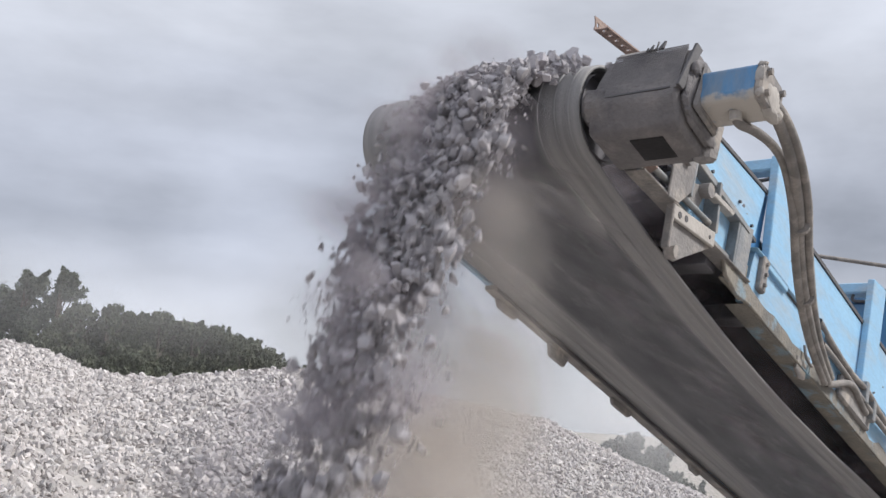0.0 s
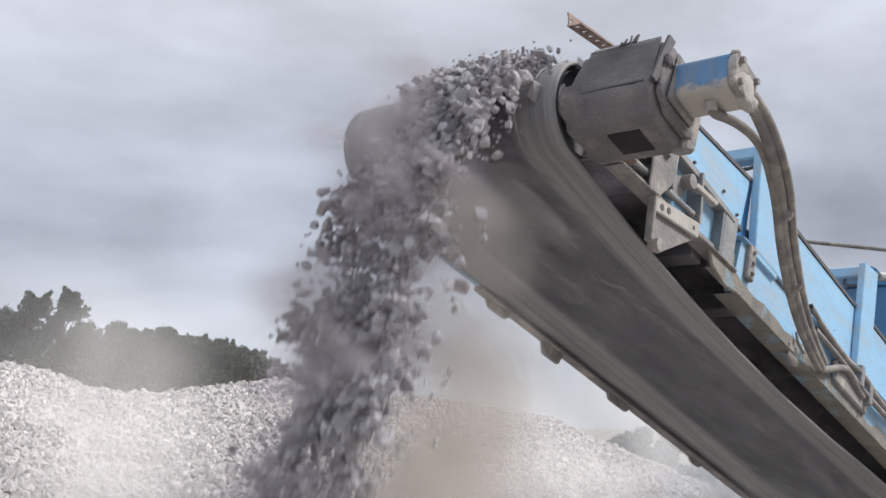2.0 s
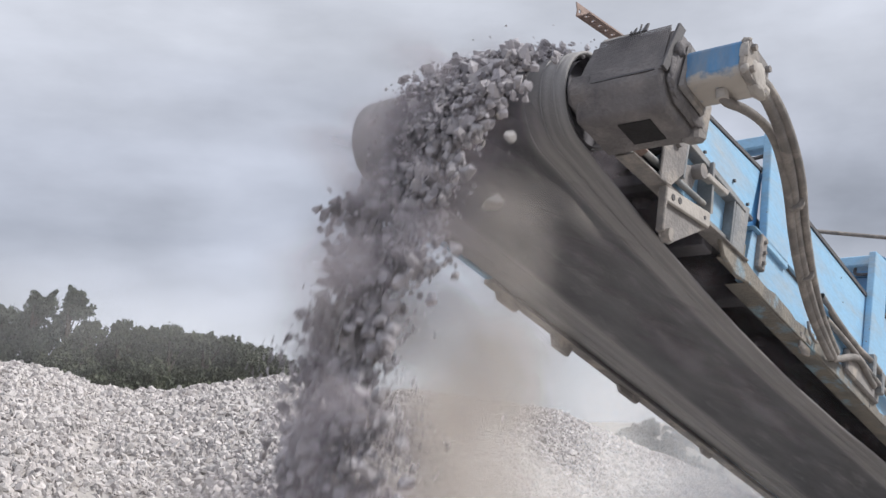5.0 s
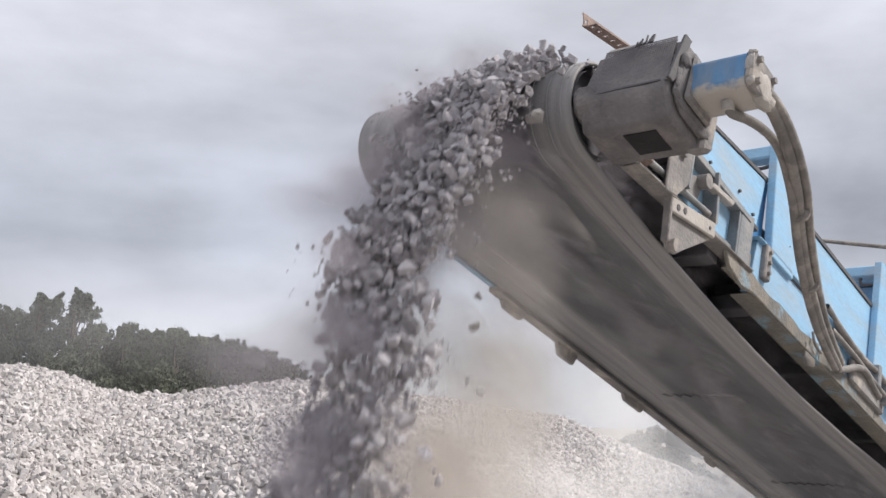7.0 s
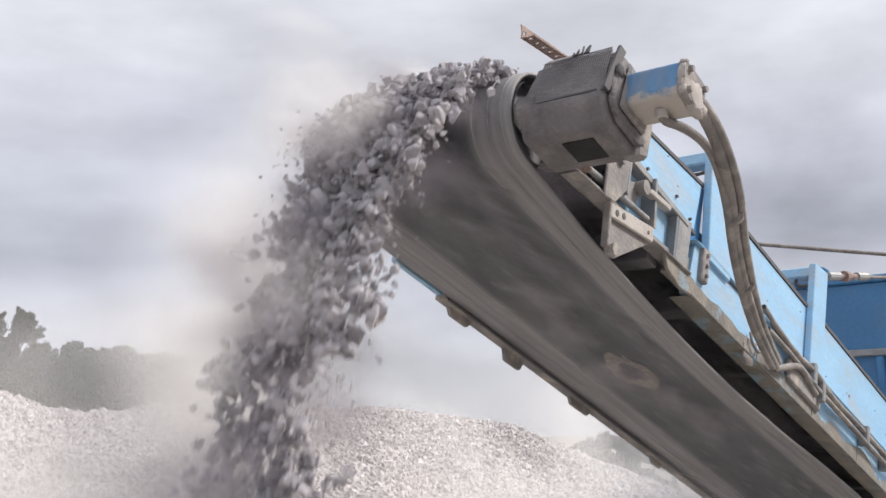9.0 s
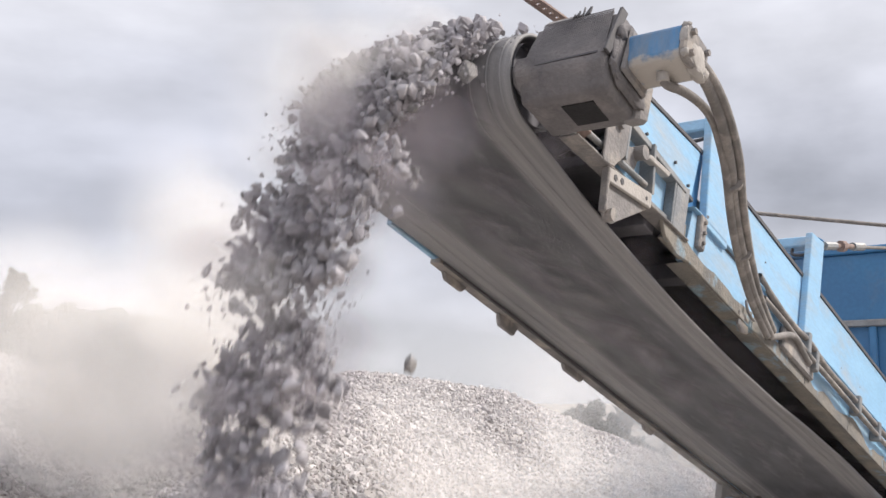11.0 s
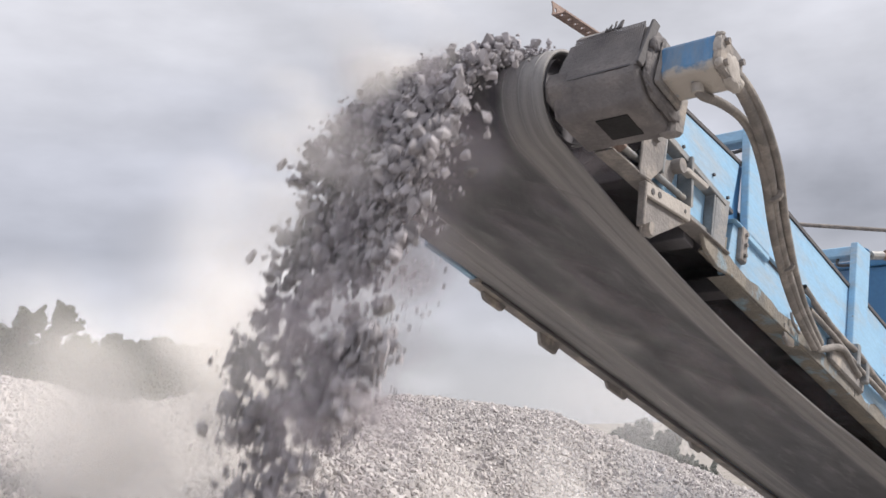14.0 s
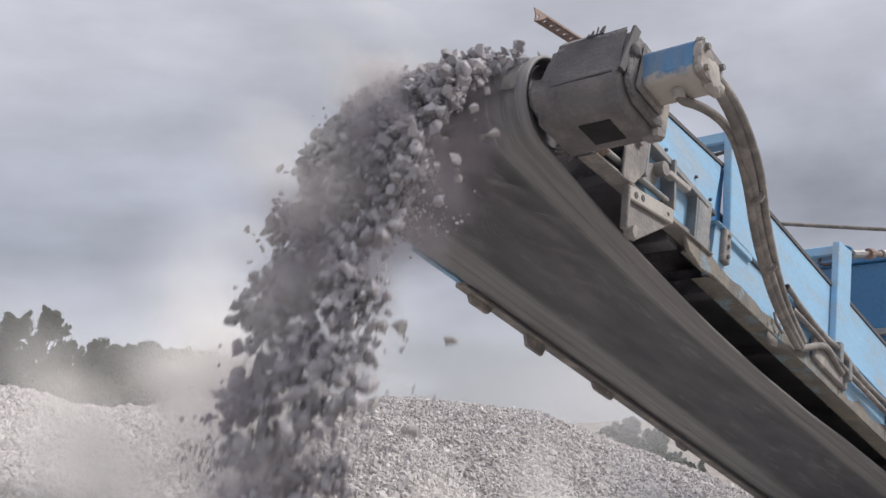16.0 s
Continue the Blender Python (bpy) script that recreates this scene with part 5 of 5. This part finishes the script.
def puff_mesh(name, count, spread, size, seed, mat):
    """A billow of wisps: small bowed sheets turned roughly one way, denser in the middle."""
    r = np.random.RandomState(seed)
    vs, fs, uvs = [], [], []
    for k in range(count):
        c = r.normal(0, 1, 3) * np.array(spread)
        # thin sheets face the viewpoint, leaned towards the sun to look brighter
        face = (Vector((-0.38, -0.80, 0.47)) + Vector(r.normal(0, 0.22, 3))).normalized()
        q = np.array(face.to_track_quat("Z", "Y").to_matrix() @ Matrix.Rotation(r.uniform(0, TAU), 3, "Z"))
        s = size * r.uniform(0.6, 1.25)
        o = len(vs)
        for i in range(4):
            for j in range(4):
                u, v = i / 3, j / 3
                a, b2 = 2 * u - 1, 2 * v - 1
                p = np.array((a * s, b2 * s, 0.16 * s * (1 - a * a) * (1 - b2 * b2) + 0.06 * s * a * b2))
                vs.append(tuple(q @ p + c))
                uvs.append((u, v))
        for i in range(3):
            for j in range(3):
                t = o + i * 4 + j
                fs.append((t, t + 4, t + 5, t + 1))
    me = bpy.data.meshes.new(name)
    me.from_pydata(vs, [], fs)
    layer = me.uv_layers.new(name="wisp")
    for lp in me.loops:
        layer.data[lp.index].uv = uvs[lp.vertex_index]
    for p in me.polygons:
        p.use_smooth = True
    me.materials.append(mat)
    return me


M_DUST = dust_material("airborne_dust", (0.95, 0.925, 0.90), 0.26, 0.25)
M_BILLOW = dust_material("billowing_dust", (0.92, 0.895, 0.87), 0.21, 0.35)
# brownish dust, its colour darkened further for the shade under the belt
M_BROWN = dust_material("shaded_hanging_dust", (0.61, 0.565, 0.525), 0.34)
M_FALL = dust_material("falling_dust", (0.48, 0.445, 0.48), 0.46)
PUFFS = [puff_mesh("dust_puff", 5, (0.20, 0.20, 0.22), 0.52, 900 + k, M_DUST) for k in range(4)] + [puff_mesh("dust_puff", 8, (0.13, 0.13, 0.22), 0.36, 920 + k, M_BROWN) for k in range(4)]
VEILS = [puff_mesh("dust_trail", 6, (0.08, 0.13, 0.08), 0.21, 950 + k, M_FALL) for k in range(4)]
dust_cloud = new("dust_cloud")
tagged(dust_cloud, "pale drifting cloud of stone dust", "dust", kind="stuff")
DUST_ROWS = []


def puff(k, scale, rows, brown=False):
    ob = new("dust_puff", PUFFS[k % 4 + (4 if brown else 0)])
    ob.parent = dust_cloud
    ob.scale = (scale, scale, scale)
    out = []
    for t, x, y, z, turn in rows:
        out.append((t, pose(x, y, z, 0, 0, 0.22 * turn)))
    DUST_ROWS.append((ob, out))


# dust hanging between the falling stone and the underside of the belt until the wind turns, then settling
rnd = random.Random(31)
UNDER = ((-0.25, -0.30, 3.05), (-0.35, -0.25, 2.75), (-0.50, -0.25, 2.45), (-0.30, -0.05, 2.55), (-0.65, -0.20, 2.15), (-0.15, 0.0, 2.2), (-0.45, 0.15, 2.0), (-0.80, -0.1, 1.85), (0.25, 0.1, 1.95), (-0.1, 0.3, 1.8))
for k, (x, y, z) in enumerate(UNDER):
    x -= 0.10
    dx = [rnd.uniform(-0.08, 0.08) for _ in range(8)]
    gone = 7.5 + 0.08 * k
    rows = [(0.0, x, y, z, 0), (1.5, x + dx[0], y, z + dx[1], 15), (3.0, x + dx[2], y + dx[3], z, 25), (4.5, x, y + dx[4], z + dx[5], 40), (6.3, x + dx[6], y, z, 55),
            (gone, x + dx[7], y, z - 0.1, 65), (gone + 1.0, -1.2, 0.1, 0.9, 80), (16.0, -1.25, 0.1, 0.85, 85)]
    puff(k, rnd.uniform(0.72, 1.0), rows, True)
# dust blown off the stream to the far side, from eight seconds on
for k in range(18):
    f = ((k * 0.618) % 1.0)
    s = -0.72 - 1.40 * f ** 1.5
    d = 5.4 + 0.9 * rnd.random()
    z = mix(3.50 - 0.85 * f, 2.28, ((k * 0.7548) % 1.0))
    dest = spot(s, d, z)
    t0 = 8.05 + 0.35 * rnd.random() + 1.3 * f
    t1 = t0 + 0.45 + 0.6 * f
    d2 = ASIDE * -rnd.uniform(0.1, 0.5) + AHEAD * rnd.uniform(0.0, 0.3)
    rows = [(0.0, -1.4, 0.1, 0.75, 0), (t0 - 0.35, -1.4, 0.1, 0.75, 0), (t0, -0.95, 0.2, min(z, 2.4), 20), (t1, dest.x, dest.y, z, 45),
            (t1 + 2.2, dest.x + 0.4 * d2.x, dest.y + 0.4 * d2.y, z + rnd.uniform(-0.1, 0.15), 70), (13.2, dest.x + 0.7 * d2.x, dest.y + 0.7 * d2.y, z + rnd.uniform(-0.1, 0.15), 100), (14.8, dest.x + d2.x, dest.y + d2.y, z - (0.9 if f > 0.4 and k % 3 else 0.15), 115), (16.0, dest.x + d2.x, dest.y + d2.y, z - (0.9 if f > 0.4 and k % 3 else 0.2), 125)]
    puff(k, rnd.uniform(1.0, 1.45), rows)
# fine dust that falls along with the stone
for k in range(400):
    t = -0.8 + 17.6 * k / 400
    y0, y1 = width_at(max(0, t))
    ob = new("dust_trail", VEILS[k % 4])
    ob.parent = dust_cloud
    rows = flight(t, mix(y0, y1, rnd.uniform(0.2, 0.9)), -R_DRUM, THROW * rnd.uniform(0.97, 1.17), rnd.gauss(0, 0.05), 0.0, 0.15, Vector((0, 1, 0)), rnd)
    DUST_ROWS.append((ob, [(q, Matrix.Translation(m.translation)) for q, m in rows]))
# pale dust torn off the outer side of the stream once the wind turns
BILLOWS = [puff_mesh("dust_billow", 5, (0.09, 0.10, 0.09), 0.24, 970 + k, M_BILLOW) for k in range(4)]
for k in range(130):
    t = 7.15 + 9.2 * k / 130
    ob = new("dust_billow", BILLOWS[k % 4])
    ob.parent = dust_cloud
    y0, y1 = width_at(t)
    rows = flight(t, mix(y0, y1, rnd.uniform(0.5, 1.1)), -R_DRUM + 0.03, THROW * rnd.uniform(1.14, 1.36), rnd.gauss(0.06, 0.05), 0.0, 0.15, Vector((0, 1, 0)), rnd)
    DUST_ROWS.append((ob, [(q, Matrix.Translation(m.translation + Vector((0, 0, 0.17 * min(1.0, max(0.0, (q - t + 0.12) / 0.3)))))) for q, m in rows]))
# low veil over the heaps
for k in range(10):
    s, d = ((-1.9, 6.0), (-1.2, 5.2), (-2.6, 7.5), (1.6, 7.5), (2.2, 8.2), (0.9, 6.8), (1.3, 7.9), (2.6, 8.8), (1.9, 7.0), (3.0, 9.6))[k]
    p = spot(s, d, 2.0)
    a = 0.35
    rows = [(0.0, p.x + 1.2, p.y - 1.0, 0.9, 0), (0.9, p.x + 0.7, p.y - 0.6, 1.7, 10), (1.8, p.x, p.y, 2.0 + 0.02 * k, 25), (4.2, p.x - a, p.y + a, 1.9, 40), (8.5, p.x - 0.2, p.y + 0.3, 2.0, 60), (11.4, p.x - 0.3, p.y + 0.4, 1.75, 70), (12.3, p.x - 0.4, p.y + 0.5, 0.95 if k % 3 else 1.6, 76), (16.0, p.x - 0.5, p.y + 0.6, 0.9 if k % 3 else 1.5, 90)]
    if k < 3:
        # blown clear of the near heap, and back when the wind turns
        rows = [(0.0, p.x + 1.2, p.y - 1.0, 0.9, 0), (1.0, p.x + 0.6, p.y - 0.5, 1.8, 10), (1.9, p.x, p.y, 2.25, 20), (2.5, p.x - 0.3, p.y + 0.3, 2.1, 30), (3.3, p.x - 0.8, p.y + 0.8, 0.9, 40), (8.4, p.x - 0.8, p.y + 0.8, 0.9, 50), (10.0, p.x - 0.6, p.y + 0.6, 1.1, 60), (13.4, p.x - 0.5, p.y + 0.6, 1.1, 75), (15.0, p.x - 0.4, p.y + 0.5, 1.1, 85), (16.0, p.x - 0.4, p.y + 0.5, 1.1, 90)]
    puff(k, 1.6, rows)

# thin haze of dust in the air before the trees
M_HAZE = dust_material("thin_haze", (0.88, 0.88, 0.90), 0.030)
HAZE = puff_mesh("haze", 9, (0.45, 0.35, 0.12), 0.55, 980, M_HAZE)
for s, d, z in ((-9.5, 27, 4.3), (-12.5, 28, 4.8), (-6.5, 26, 4.2), (6.0, 22, 4.0), (5.2, 26, 2.6), (6.6, 30, 2.4), (5.8, 34, 2.5), (7.4, 36, 2.3), (6.9, 33, 2.6), (7.8, 31, 2.4), (6.2, 28, 2.3), (6.0, 24, 2.4)):
    p = spot(s, d, z)
    ob = new("haze", HAZE)
    ob.parent = dust_cloud
    ob.scale = (8, 8, 5)
    DUST_ROWS.append((ob, [(0.0, pose(p.x, p.y, p.z)), (16.0, pose(p.x - 0.6, p.y + 0.4, p.z))]))


def motions():
    for ob, rows in STREAM_ROWS:
        walk(ob, rows)
    for ob, rows in DUST_ROWS:
        walk(ob, rows)
    walk(patch, mark_rows(8.5, 0.69, 0.03))
    walk(scar, mark_rows(8.5, 0.69, 0.03, 0.001))
    for k, sp in enumerate(splices):
        walk(sp, mark_rows(6.3, 0.62 + 1.35 * k, 0.0))
    walk(excavator, [(t, Matrix.Translation(spot(s, 9.7, z)) @ Matrix.Rotation(radians(-86), 4, "Z") @ Matrix.Rotation(radians(tilt), 4, "Y")) for t, s, z, tilt in ARM_ROWS])


motions()
